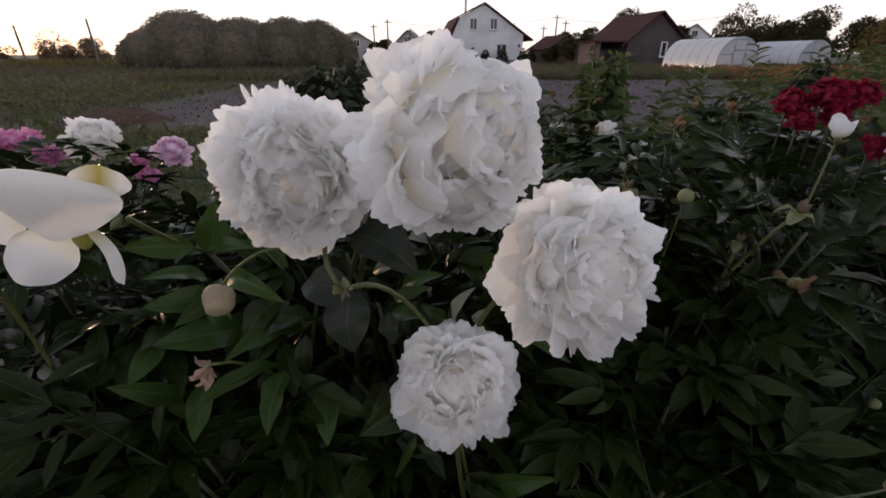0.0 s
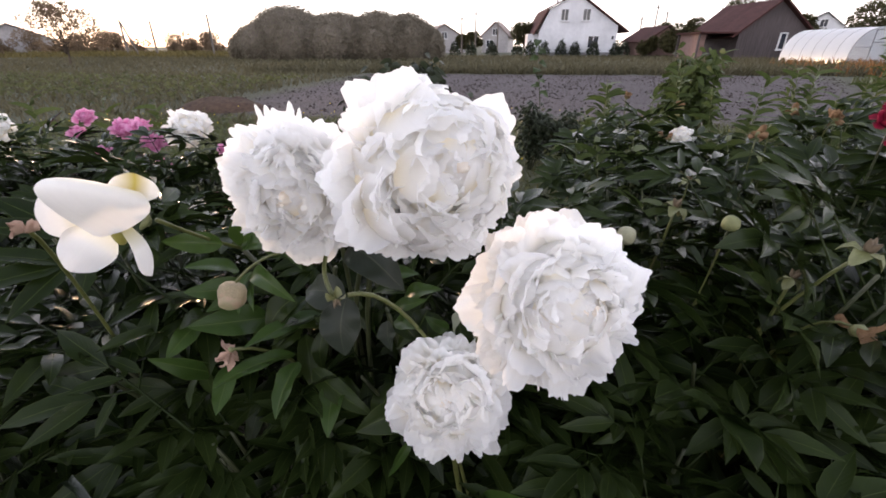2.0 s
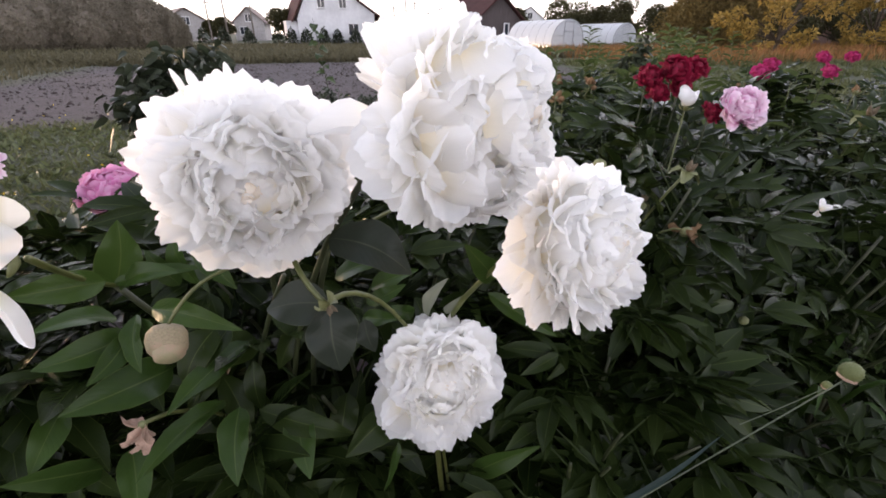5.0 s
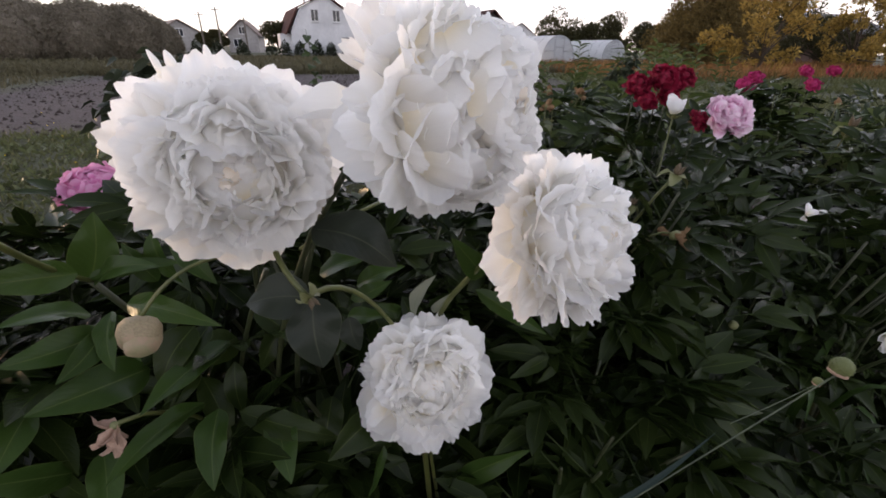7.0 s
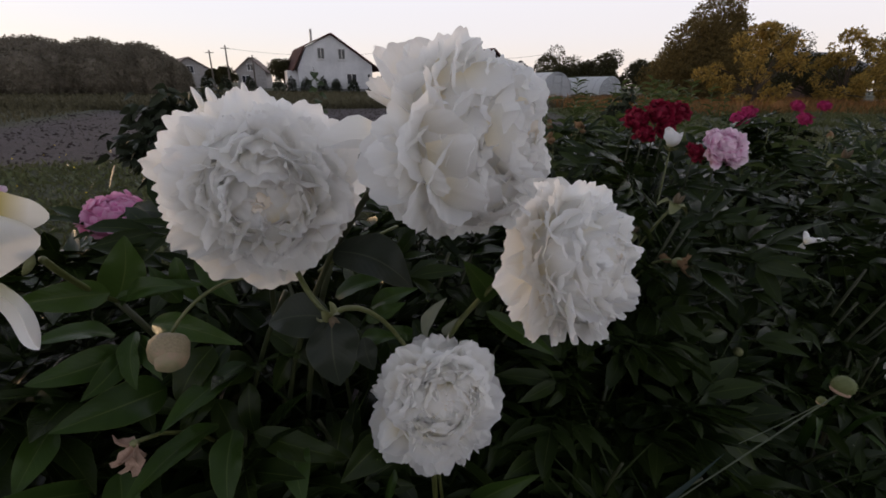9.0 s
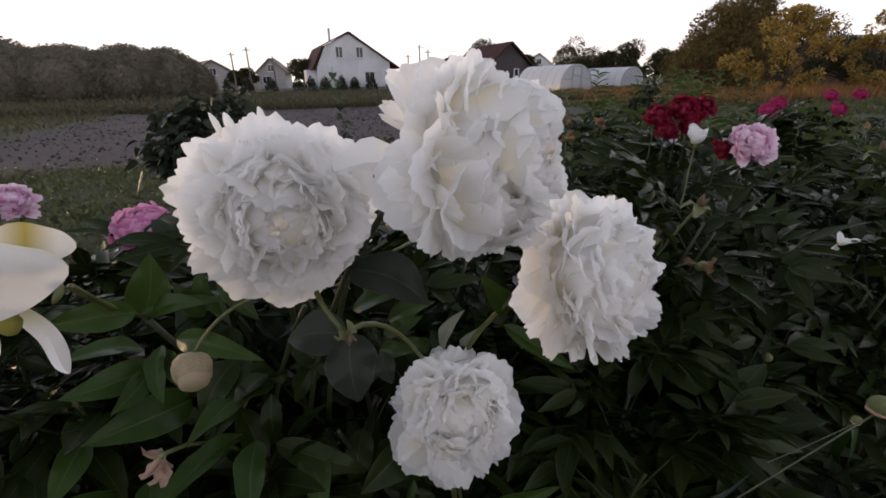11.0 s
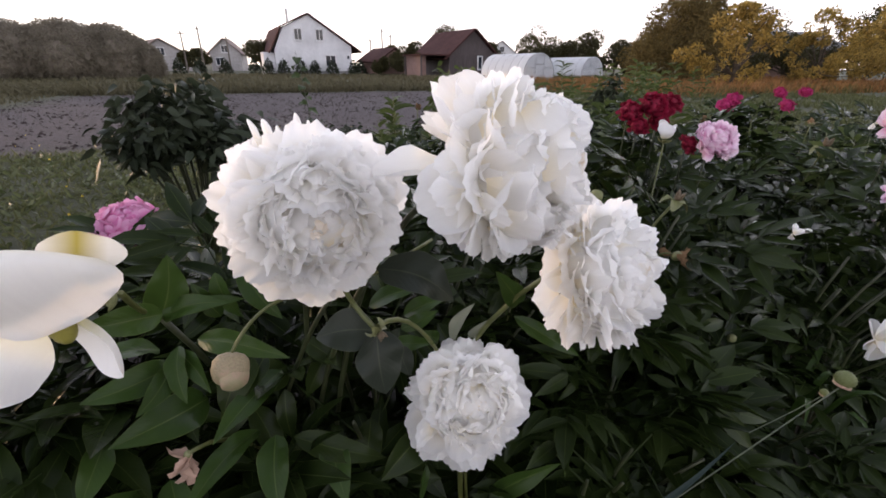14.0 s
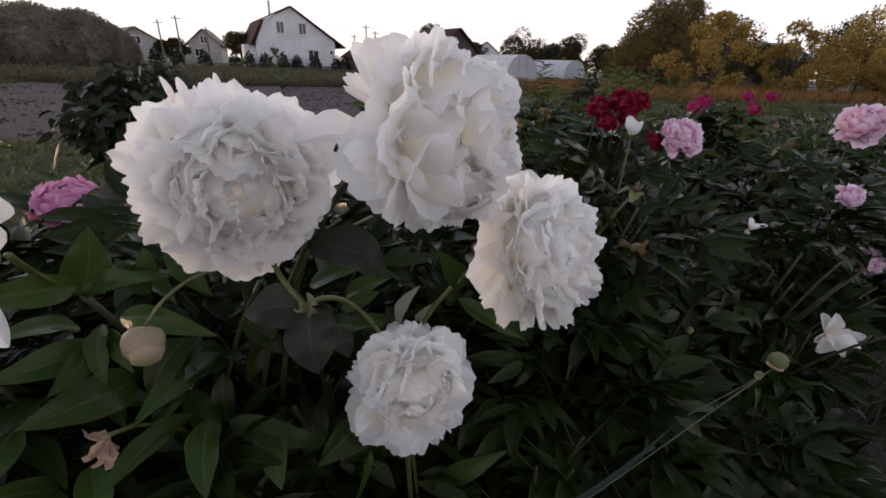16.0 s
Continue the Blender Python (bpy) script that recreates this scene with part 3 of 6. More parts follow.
# ---- trees and shrubs far off ----
def crown_points(n, blobs, skin=0.35, rough=1.0):
    """Points near the skins of overlapping ellipsoids (x, y, z, rx, ry, rz), and the ways out."""
    vol = np.array([b[3] * b[4] + b[4] * b[5] + b[3] * b[5] for b in blobs])
    pick = rng.choice(len(blobs), n, p=vol / vol.sum())
    d = rng.normal(size=(n, 3))
    d /= np.linalg.norm(d, axis=1)[:, None]
    r = 1 - skin * rng.random(n) ** 1.5
    b = np.array(blobs)[pick]
    lump = 1 + rough * 0.10 * np.sin(d[:, 0] * 7 + pick) * np.cos(d[:, 2] * 6 + pick * 2) + rough * 0.07 * np.sin(d[:, 1] * 13 + pick)
    p = b[:, :3] + d * b[:, 3:] * (r * lump)[:, None]
    keep = p[:, 2] > 0.03
    return p[keep], d[keep]


def tree(name, label, category, x, y, blobs, n, size, material, trunk=0.12, lift=0.5, droop=0.1, limbs=5, wide=0.5, rough=1.0, out=1.0, skin=0.35, smooth=False):
    """A tapered trunk, limbs to each clump, and a crown of many small leaves."""
    t = thing(name, label, category, pose(x, y, 0))
    top = max(b[2] for b in blobs)
    tube("trunk", [(0, 0, -0.1), (0.05 * top, 0.02, top * 0.35), (0, 0, top * 0.8)], [trunk, trunk * 0.7, trunk * 0.25], BARK, t, 7)
    arr = []
    for b in blobs[: limbs + 6]:
        arr.append(tube_arrays(bend((0, 0, top * 0.2), (b[0] * 0.4, b[1] * 0.4, b[2] * 0.8), (b[0], b[1], b[2]), 5), [trunk * 0.5, trunk * 0.4, trunk * 0.3, trunk * 0.2, trunk * 0.1], 5))
    v, f, u = join_arrays(arr)
    hold("limb", make_mesh("limb", v, f, BARK, True, u), t)
    p, d = crown_points(n, blobs, skin, rough)
    way = d * out + rng.normal(size=p.shape) * 0.7 + np.array([0, 0, lift - 0.5])
    face = d + rng.normal(size=p.shape) * 0.25 if smooth else None
    cards("crown", p, way, size * (0.6 + 0.8 * rng.random(len(p))), size * wide * (0.7 + 0.6 * rng.random(len(p))), material, 0.2, droop, t, 1, face)
    return t


def random_blobs(n, w, d, z0, z1, r0, r1, seed):
    q = random.Random(seed)
    out = []
    for _ in range(n):
        k = q.random()
        z = z0 + (z1 - z0) * k
        s = math.sin(math.pi * min(1, 0.25 + 0.75 * k)) ** 0.5 if z1 > z0 else 1
        r = r0 + (r1 - r0) * q.random()
        out.append((q.uniform(-w, w) * s, q.uniform(-d, d) * s, z, r, r, r * q.uniform(0.7, 1.0)))
    return out


# the long willow thicket
for k, (hx, hy, hr, hz) in enumerate(((-22.3, 41.5, 2.4, 2.9), (-19.3, 41, 3.4, 4.15), (-14.9, 41.3, 3.2, 3.65), (-11.2, 41.6, 2.6, 3.7), (-8.9, 43, 2.3, 3.6), (-7.7, 44.2, 1.7, 2.9))):
    q = random.Random(500 + k)
    hz, hr = hz * 1.10, hr * 1.14
    bl = [(0, 0, hz * 0.30, hr, hr * 0.9, hz * 0.66)]
    for a in range(5):
        an = a * 1.26 + q.uniform(-0.3, 0.3)
        bl.append((hr * 0.62 * math.cos(an), hr * 0.62 * math.sin(an), hz * 0.28, hr * 0.5, hr * 0.5, hz * q.uniform(0.36, 0.5)))
    wt = tree("willow_thicket", "dense rounded willow thicket at the far field edge", "bush", hx, hy, bl, 20000, 0.20, WILLOW, 0.1, 0.25, 0.2, 6, 0.6, 0.08, 0.1, 0.07, True)
    for bx, by, bz, rx, ry, rz in bl:
        bm = bmesh.new()
        bmesh.ops.create_uvsphere(bm, u_segments=20, v_segments=12, radius=1.0)
        bmesh.ops.transform(bm, matrix=Matrix.Translation((bx, by, bz)) @ Matrix.Diagonal((rx * 0.93, ry * 0.93, rz * 0.93, 1)), verts=bm.verts)
        part("twig_mass", bm, WILLOWTWIG, wt, "dense grey-brown twigs inside the crown", True)

# far tree line on the left horizon
LINE = []
for i in range(5):
    hh = (2.0, 2.4, 2.8, 3.2, 4.2)[i]
    LINE.append(tree("far_tree", "small leafy tree on the far meadow edge", "tree", -40 - 9 * i, 74 - 5 * i, random_blobs(8, hh * 0.55, hh * 0.5, hh * 0.2, hh * 0.85, hh * 0.2, hh * 0.32, i), 1500, 0.26, FARLEAF, 0.1, 0.5, 0.1, 3))
    tagged(LINE[-1], group="trees on the far meadow edge")
for i in range(52):
    q = random.Random(100 + i)
    copy_thing(LINE[q.choice((0, 0, 1, 1, 2, 2, 3, 4))], pose(-31 - i * 1.75 + q.uniform(-1, 1), 80 - i * 0.95 + q.uniform(-5, 5), 0, 0, 0, q.uniform(0, 360)))
tree("meadow_tree", "slender young tree with an airy crown in the meadow", "tree", -27.2, 26.2, random_blobs(15, 1.6, 1.4, 1.2, 3.4, 0.4, 0.8, 5), 4200, 0.14, FARLEAF, 0.07, 0.5, 0.05, 5)

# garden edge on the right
tree("thuja", "broad rounded conifer with low evening light in its colour", "tree", 27.6, 23.5, [(0, 0, 1.7, 3.3, 3.0, 2.2), (0.4, 0, 3.4, 2.6, 2.3, 2.1), (-1.6, -0.5, 1.2, 2.2, 2.0, 1.7), (2.0, 0.3, 2.6, 2.2, 2.0, 2.4), (1.3, 0, 5.3, 1.7, 1.6, 1.5), (2.8, 0.5, 4.6, 1.7, 1.5, 1.6)], 34000, 0.19, THUJA, 0.2, 0.9, 0.1)
tree("fruit_tree", "fruit tree with low-sun gold put into its leaf colour", "tree", 23.6, 16.2, random_blobs(46, 2.7, 1.7, 0.5, 3.9, 0.14, 0.36, 8), 4600, 0.20, GOLDLEAF, 0.1, 0.6, 0.1, 8, 0.45)
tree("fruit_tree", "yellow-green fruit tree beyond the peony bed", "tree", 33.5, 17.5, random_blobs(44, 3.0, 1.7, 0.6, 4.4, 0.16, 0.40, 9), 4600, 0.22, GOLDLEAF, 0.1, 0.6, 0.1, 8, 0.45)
tree("garden_tree", "dark leafy garden tree", "tree", 31, 25, random_blobs(14, 2.6, 2.0, 1.2, 4.0, 0.8, 1.4, 10), 9000, 0.22, TREELEAF, 0.15, 0.6, 0.1, 8)
tree("garden_tree", "dark leafy garden tree", "tree", 42, 24, random_blobs(14, 3.6, 2.0, 1.0, 4.2, 0.8, 1.5, 11), 9000, 0.22, TREELEAF, 0.15, 0.6, 0.1, 8)
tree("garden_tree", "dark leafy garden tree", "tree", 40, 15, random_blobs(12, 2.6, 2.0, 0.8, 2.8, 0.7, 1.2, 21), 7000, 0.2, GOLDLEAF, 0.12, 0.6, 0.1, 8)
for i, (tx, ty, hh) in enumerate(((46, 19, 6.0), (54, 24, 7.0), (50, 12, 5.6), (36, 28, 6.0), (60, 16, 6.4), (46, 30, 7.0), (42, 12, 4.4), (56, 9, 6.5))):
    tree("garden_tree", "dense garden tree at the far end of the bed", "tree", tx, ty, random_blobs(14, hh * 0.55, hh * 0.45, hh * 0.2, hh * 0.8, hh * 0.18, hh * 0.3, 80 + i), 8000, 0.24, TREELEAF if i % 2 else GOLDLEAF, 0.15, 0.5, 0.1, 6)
for i, (tx, ty, hh) in enumerate(((35, 50, 6.2), (39.5, 52, 4.4), (43.5, 50, 6.0), (46, 48, 5.0), (31, 55, 4.0), (24, 53, 6.0), (21.5, 58, 4.4), (19, 60, 3.8), (5.3, 72, 5.2), (52, 48, 5.4), (28, 52, 3.2), (33, 46, 3.4), (37.5, 47, 4.2), (41.5, 47, 3.6), (48.5, 46, 4.4), (30, 60, 5.0), (44, 44, 3.0), (20.2, 52, 2.6), (15.4, 54, 2.2), (2.6, 64, 4.3), (17.6, 51, 3.6), (19.2, 50.5, 3.2), (18.4, 49, 2.4), (-5.5, 80, 3.4), (-7.5, 82, 3.0))):
    tree("far_tree", "broad leafy tree behind the buildings", "tree", tx, ty, random_blobs(10, hh * 0.34, hh * 0.3, hh * 0.3, hh * 0.82, hh * 0.14, hh * 0.24, 40 + i), 4500, 0.26, TREELEAF, 0.15, 0.5, 0.1, 5)
for i, tx in enumerate((4.6, 6.6, 8.2, 10.2, 12.8, 13.8, -1.5, 1.5, 3.0, -4.0, -6.0)):
    tree("young_spruce", "small dark spruce in a row before the house", "tree", tx, 56.5 + 0.4 * (i % 3), [(0, 0, 0.45, 0.6, 0.6, 0.5), (0, 0, 0.95, 0.4, 0.4, 0.45), (0, 0, 1.3, 0.2, 0.2, 0.35)], 420, 0.26, SHRUBLEAF, 0.05, 0.6, 0.1, 3)

# ---- peonies ----
def petal_mesh(seed, material, nu=9, nv=6, cup=0.18, curl=0.5, ruffle=0.06, notch=0.08, base=0.3, point=0.0):
    """A petal of length 1 along +y and width 1, its inner face towards +z: a round spoon with a lobed, waved rim."""
    q = random.Random(seed)
    ph = [q.uniform(0, 6.28) for _ in range(6)]
    k1, k2 = q.choice((3, 4, 4.5, 5)), q.uniform(9.0, 13.0)
    rings, seg = max(3, nv // 2 + 1), 2 * nu + 2
    verts, uv, faces = [], [], []
    for j in range(rings + 1):
        rr = (j / rings) ** 0.8
        for k in range(seg if j else 1):
            a = 2 * math.pi * k / seg
            up = max(0.0, math.sin(a))
            lobe = abs(math.sin(k1 * a + ph[0])) ** 0.6 - 0.7 + 0.4 * (abs(math.sin(k2 * a + ph[1])) - 0.6)
            r = rr * (1 + rr ** 5 * notch * 1.6 * lobe * (0.25 + 0.75 * up))
            x, y = r * math.cos(a), r * math.sin(a)
            x *= 1 - (1 - base) * max(0.0, -y) ** 1.2 - point * 0.5 * max(0.0, y) ** 2
            u, v = x, 0.5 + 0.5 * y
            b = curl * max(0.0, v) ** 2 * 0.6
            z = cup * u * u * (0.4 + 0.6 * v) - 0.10 * math.sin(math.pi * min(1, max(0, v))) * (1 - 0.5 * u * u)
            z += ruffle * rr ** 3 * (0.2 + 0.8 * up) * (math.sin(3 * a + ph[2]) + 0.6 * math.sin(6 * a + ph[3]) + 0.3 * math.sin(11 * a + ph[4]))
            verts.append((0.5 * x, v * math.cos(b), z + v * math.sin(b)))
            uv.append((0.5 + u / 2, min(1, max(0, v))))
    for k in range(seg):
        faces.append((0, 1 + k, 1 + (k + 1) % seg))
        for j in range(rings - 1):
            m = 1 + j * seg
            faces.append((m + k, m + seg + k, m + seg + (k + 1) % seg, m + (k + 1) % seg))
    return make_mesh("petal", verts, faces, material, True, uv)


def ruffled_petal(seed, material, curl=0.5, roll=0.0, pleat=0.05, jag=0.12, base=0.35, cup=0.2, nu=12, nv=8, round_off=0.45):
    """A thin petal of length 1 along +y and width 1, inner face to +z: bent along an arc, pleated lengthwise, its tip cut into uneven lobes."""
    q = random.Random(seed)
    ph = [q.uniform(0, 6.28) for _ in range(6)]
    k1, k2, k3, k4 = q.uniform(2.5, 4.0), q.uniform(6.0, 9.0), q.uniform(3.0, 5.0), q.uniform(7.0, 11.0)
    arc, steps = [(0.0, 0.0, 0.0)], 40
    for i in range(steps):
        y, z, a = arc[-1]
        t = (i + 0.5) / steps
        a += (curl + roll * max(0.0, t - 0.55) * 4) / steps
        arc.append((y + math.cos(a) / steps, z + math.sin(a) / steps, a))
    verts, uv, faces = [], [], []
    for j in range(nv + 1):
        v = (j / nv) ** 0.9
        half = base + (1 - base) * math.sin(math.pi / 2 * min(1.0, v / 0.72)) ** 1.3
        for i in range(nu + 1):
            u = -1 + 2 * i / nu
            lobes = 0.6 * (1 - abs(math.sin(k1 * u + ph[0]))) + 0.4 * (1 - abs(math.sin(k2 * u + ph[1])))
            s = v * max(0.3, 1 - round_off * (1 - math.sqrt(max(0.0, 1 - u * u))) - jag * lobes * v ** 2)
            y, z, a = arc[min(steps, int(s * steps))]
            over = s - min(steps, int(s * steps)) / steps
            y, z = y + math.cos(a) * over, z + math.sin(a) * over
            h = cup * (0.5 * half * u) ** 2 * 2
            h += pleat * v ** 1.4 * (math.sin(k3 * u + ph[2]) + 0.5 * math.sin(k4 * u + ph[3])) * (0.6 + 0.4 * abs(u))
            h += pleat * 0.6 * v ** 5 * math.sin(k4 * 1.7 * u + ph[4])
            verts.append((0.5 * half * u * (1 - 0.10 * jag * math.sin(9 * v + ph[5])), y - math.sin(a) * h, z + math.cos(a) * h))
            uv.append((0.5 + 0.5 * u, v))
    for j in range(nv):
        for i in range(nu):
            k = j * (nu + 1) + i
            faces.append((k, k + 1, k + nu + 2, k + nu + 1))
    return make_mesh("petal", verts, faces, material, True, uv)


def frame_of(d, inward):
    """A turn whose y runs along d and whose z faces inward."""
    y = Vector(d).normalized()
    z = Vector(inward) - y * Vector(inward).dot(y)
    if z.length < 1e-4:
        z = y.orthogonal()
    z.normalize()
    x = y.cross(z)
    return Matrix(((x.x, y.x, z.x, 0), (x.y, y.y, z.y, 0), (x.z, y.z, z.z, 0), (0, 0, 0, 1)))


def ruffled_bloom(flower, centre, r, axis, petals, seed, depth=0.85, reach=112, ball=0.62, n_ball=110, n_skirt=120, collar=30, heart=4, loose=0.0, sag=0.0, slim=1.0, extra=()):
    """A full double bloom: a ball of incurved petals that overlap towards its heart, a ruffled collar, and a skirt of layered spread petals."""
    q = random.Random(seed)
    c, a = Vector(centre), Vector(axis).normalized()
    e1 = a.orthogonal().normalized()
    e2 = a.cross(e1)
    incurved, spread, crest = petals
    off = Vector((seed * 1.7, 0.3, 0.9))

    def way(t, d_out):
        return math.cos(t) * a + math.sin(t) * d_out

    def place(me, theta, az, lean, length, width, root, twist, swirl=0.0):
        d_out = math.cos(az) * e1 + math.sin(az) * e2
        n_dir = way(theta, d_out)
        turn = Matrix.Rotation(swirl, 3, n_dir)
        t_dir, inward = turn @ way(theta - lean, d_out), turn @ way(theta - lean - math.pi / 2, d_out)
        at = n_dir * root
        at = at - a * at.dot(a) * (1 - depth) + Vector((0, 0, -sag * r * max(0.0, math.sin(theta)) ** 2))
        m = Matrix.Translation(c + at) @ frame_of(t_dir, inward) @ Matrix.Rotation(twist, 4, "Y") @ Matrix.Diagonal((width, length, (width + length) / 2, 1))
        hold("petal", me, flower, m)

    def lump(theta, az, size):
        d = Vector((math.sin(theta) * math.cos(az), math.sin(theta) * math.sin(az), math.cos(theta)))
        return 1 + size * noise.noise(off + 2.3 * d) + 0.4 * size * noise.noise(off + 5.1 * d)

    # the skirt, from the back forward
    for i in range(n_skirt):
        k = (i + 0.5) / n_skirt
        theta = radians(reach - (reach - 58) * k ** 0.9)
        az = i * 2.39996 + q.uniform(-0.35, 0.35)
        tip = r * (1.02 - 0.13 * k) * q.uniform(0.84, 1.09) * lump(theta, az, 0.20)
        long = r * q.uniform(0.50, 0.70)
        lean = radians(q.gauss(8 + 10 * k, 11))
        place(spread[q.randrange(len(spread))], theta + 0.35 * lean, az, lean, long, r * slim * q.uniform(0.34, 0.80), max(0.1 * r, tip - long * math.cos(lean)), q.gauss(0, 0.34), q.gauss(0, 0.26))
    # the collar that stands up round the ball
    for i in range(collar):
        az = i * 2.39996 + q.uniform(-0.3, 0.3)
        theta = radians(q.uniform(42, 64))
        long = r * q.uniform(0.40, 0.55)
        tip = r * q.uniform(0.80, 0.93) * lump(theta, az, 0.12)
        place(crest[q.randrange(len(crest))], theta, az, radians(q.gauss(26, 12)), long, r * slim * q.uniform(0.34, 0.58), tip - long * 0.92, q.gauss(0, 0.35), q.gauss(0, 0.35))
    # the ball: petals that lie over one another towards the heart
    rb = ball * r
    for i in range(n_ball):
        k = (i + 0.5) / n_ball
        tip_at = radians(4 + 66 * math.sqrt(k))
        az = i * 2.39996 + q.uniform(-0.4, 0.4)
        long = r * q.uniform(0.36, 0.56)
        base = min(radians(128), tip_at + long / rb * 0.92)
        rise = q.uniform(0.95 - 0.4 * loose, 1.05 + 0.4 * loose) * lump(tip_at, az, 0.11 + loose)
        place(incurved[q.randrange(len(incurved))], base, az, radians(q.gauss(76 - 30 * loose, 6 + 20 * loose)), long, r * slim * q.uniform(0.30, 0.54), rb * rise, q.gauss(0, 0.13 + loose), q.gauss(0, 0.25 + loose))
    for i in range(16):
        long, base = r * q.uniform(0.24, 0.34), radians(q.uniform(20, 34))
        place(incurved[q.randrange(len(incurved))], base, i * 2.39996, radians(q.gauss(74, 8)), long, r * q.uniform(0.20, 0.34), rb * q.uniform(0.93, 1.03), q.gauss(0, 0.2), q.gauss(0, 0.4))
    # small ruffles between the petals of the ball
    for i in range(n_ball // 4):
        th, az = radians(q.uniform(10, 66)), q.uniform(0, 6.283)
        long = r * q.uniform(0.20, 0.32)
        place(crest[q.randrange(len(crest))], th, az, radians(q.gauss(30, 18)), long, r * q.uniform(0.16, 0.32), rb * 1.06 * lump(th, az, 0.11) - long * 0.75, q.gauss(0, 0.5), q.gauss(0, 0.6))
    # unseen solid core, added to fill dark gaps and throw light back
    v, u = [], []
    for j in range(9):
        for i in range(14):
            th, ph = math.pi * j / 8, 2 * math.pi * i / 14
            v.append(c + ((math.cos(ph) * e1 + math.sin(ph) * e2) * math.sin(th) + a * math.cos(th) * depth) * rb * 0.93)
            u.append((i / 14, 0.45))
    f = [(j * 14 + i, j * 14 + (i + 1) % 14, (j + 1) * 14 + (i + 1) % 14, (j + 1) * 14 + i) for j in range(8) for i in range(14)]
    hold("heart", make_mesh("heart", v, f, petals[0][0].materials[0], True, u), flower)
    for i in range(heart):
        place(CREAM_PETALS[i % 3], radians(q.uniform(6, 14)), i * 2.4, radians(q.uniform(10, 40)), r * 0.26, r * 0.16, rb * 1.04 - r * 0.20, q.gauss(0, 0.4))
    for root, run, inward, length, width, me in extra:
        hold("petal", me, flower, Matrix.Translation(Vector(root)) @ frame_of(run, inward) @ Matrix.Diagonal((width, length, (width + length) / 2, 1)))


def ruffled_set(material, seed, rag=1.0, nu=12, nv=8):
    """Petal shapes for one colour: incurved, spread and crest."""
    q = random.Random(seed)
    incurved = [ruffled_petal(seed + i, material, q.uniform(0.75, 1.15), q.uniform(-0.6, 0.5), 0.040 * rag, 0.14 * rag, 0.35, 0.25, nu, nv) for i in range(7)]
    spread = [ruffled_petal(seed + 20 + i, material, q.uniform(-0.15, 0.55), q.uniform(-0.9, 0.5), 0.050 * rag, 0.22 * rag, 0.30, 0.30, nu, nv) for i in range(7)]
    crest = [ruffled_petal(seed + 40 + i, material, q.uniform(0.1, 0.9), q.uniform(-0.8, 0.8), 0.075 * rag, 0.22 * rag, 0.40, 0.5, nu, nv) for i in range(5)]
    return incurved, spread, crest


CREAM_PETALS = [petal_mesh(700 + i, CREAM, 12, 8, cup=0.2, curl=0.6, ruffle=0.08, notch=0.1) for i in range(3)]
LONG_PETAL = petal_mesh(720, WHITE, 12, 10, 0.55, 0.15, 0.04, 0.06, 0.55, 0.7)
GUARD_PETAL = ruffled_petal(1180, WHITE, 0.35, 0.4, 0.03, 0.06, 0.35, 0.5, 12, 10, 0.35)
FULL_SET = ruffled_set(WHITE, 1100, 1.0, 18, 8)
SOFT_SET = ruffled_set(WHITE, 1500, 0.62, 18, 8)
MIXED_SET = tuple(a + b for a, b in zip(FULL_SET, SOFT_SET))
FINGER_PETAL = ruffled_petal(1190, WHITE, 0.7, 0.6, 0.02, 0.03, 0.75, 0.6, 6, 8, 0.22)
WHITE_SET, PINK_SET, PALE_SET, ROSE_SET, CRIMSON_SET = (ruffled_set(m, 1200 + 60 * i, 1.0, 8, 5) for i, m in enumerate((WHITE, PINK, PALE, ROSE, CRIMSON)))


def leaflet_arrays(length, width, m, droop, seed, n=6, skew=0.8):
    """A lance-shaped leaflet, folded along its midrib and bent down at the tip."""
    q = random.Random(seed)
    tw = q.uniform(-0.25, 0.25)
    verts, uv, faces = [], [], []
    for j in range(n + 1):
        v = j / n
        w = width * 0.5 * (math.sin(math.pi * v ** skew) ** 0.8 if 0 < v < 1 else 0.02)
        z = -droop * length * v * v
        wave = 0.06 * width * math.sin(9 * v + q.uniform(0, 1))
        for s, uu in ((-1, 0.0), (0, 0.5), (1, 1.0)):
            p = Vector((s * w, v * length, z + abs(s) * w * 0.38 + s * wave + s * w * tw * v))
            verts.append(m @ p)
            uv.append((uu, v))
    for j in range(n):
        for i in range(2):
            faces.append((j * 3 + i, j * 3 + i + 1, (j + 1) * 3 + i + 1, (j + 1) * 3 + i))
    return verts, faces, uv


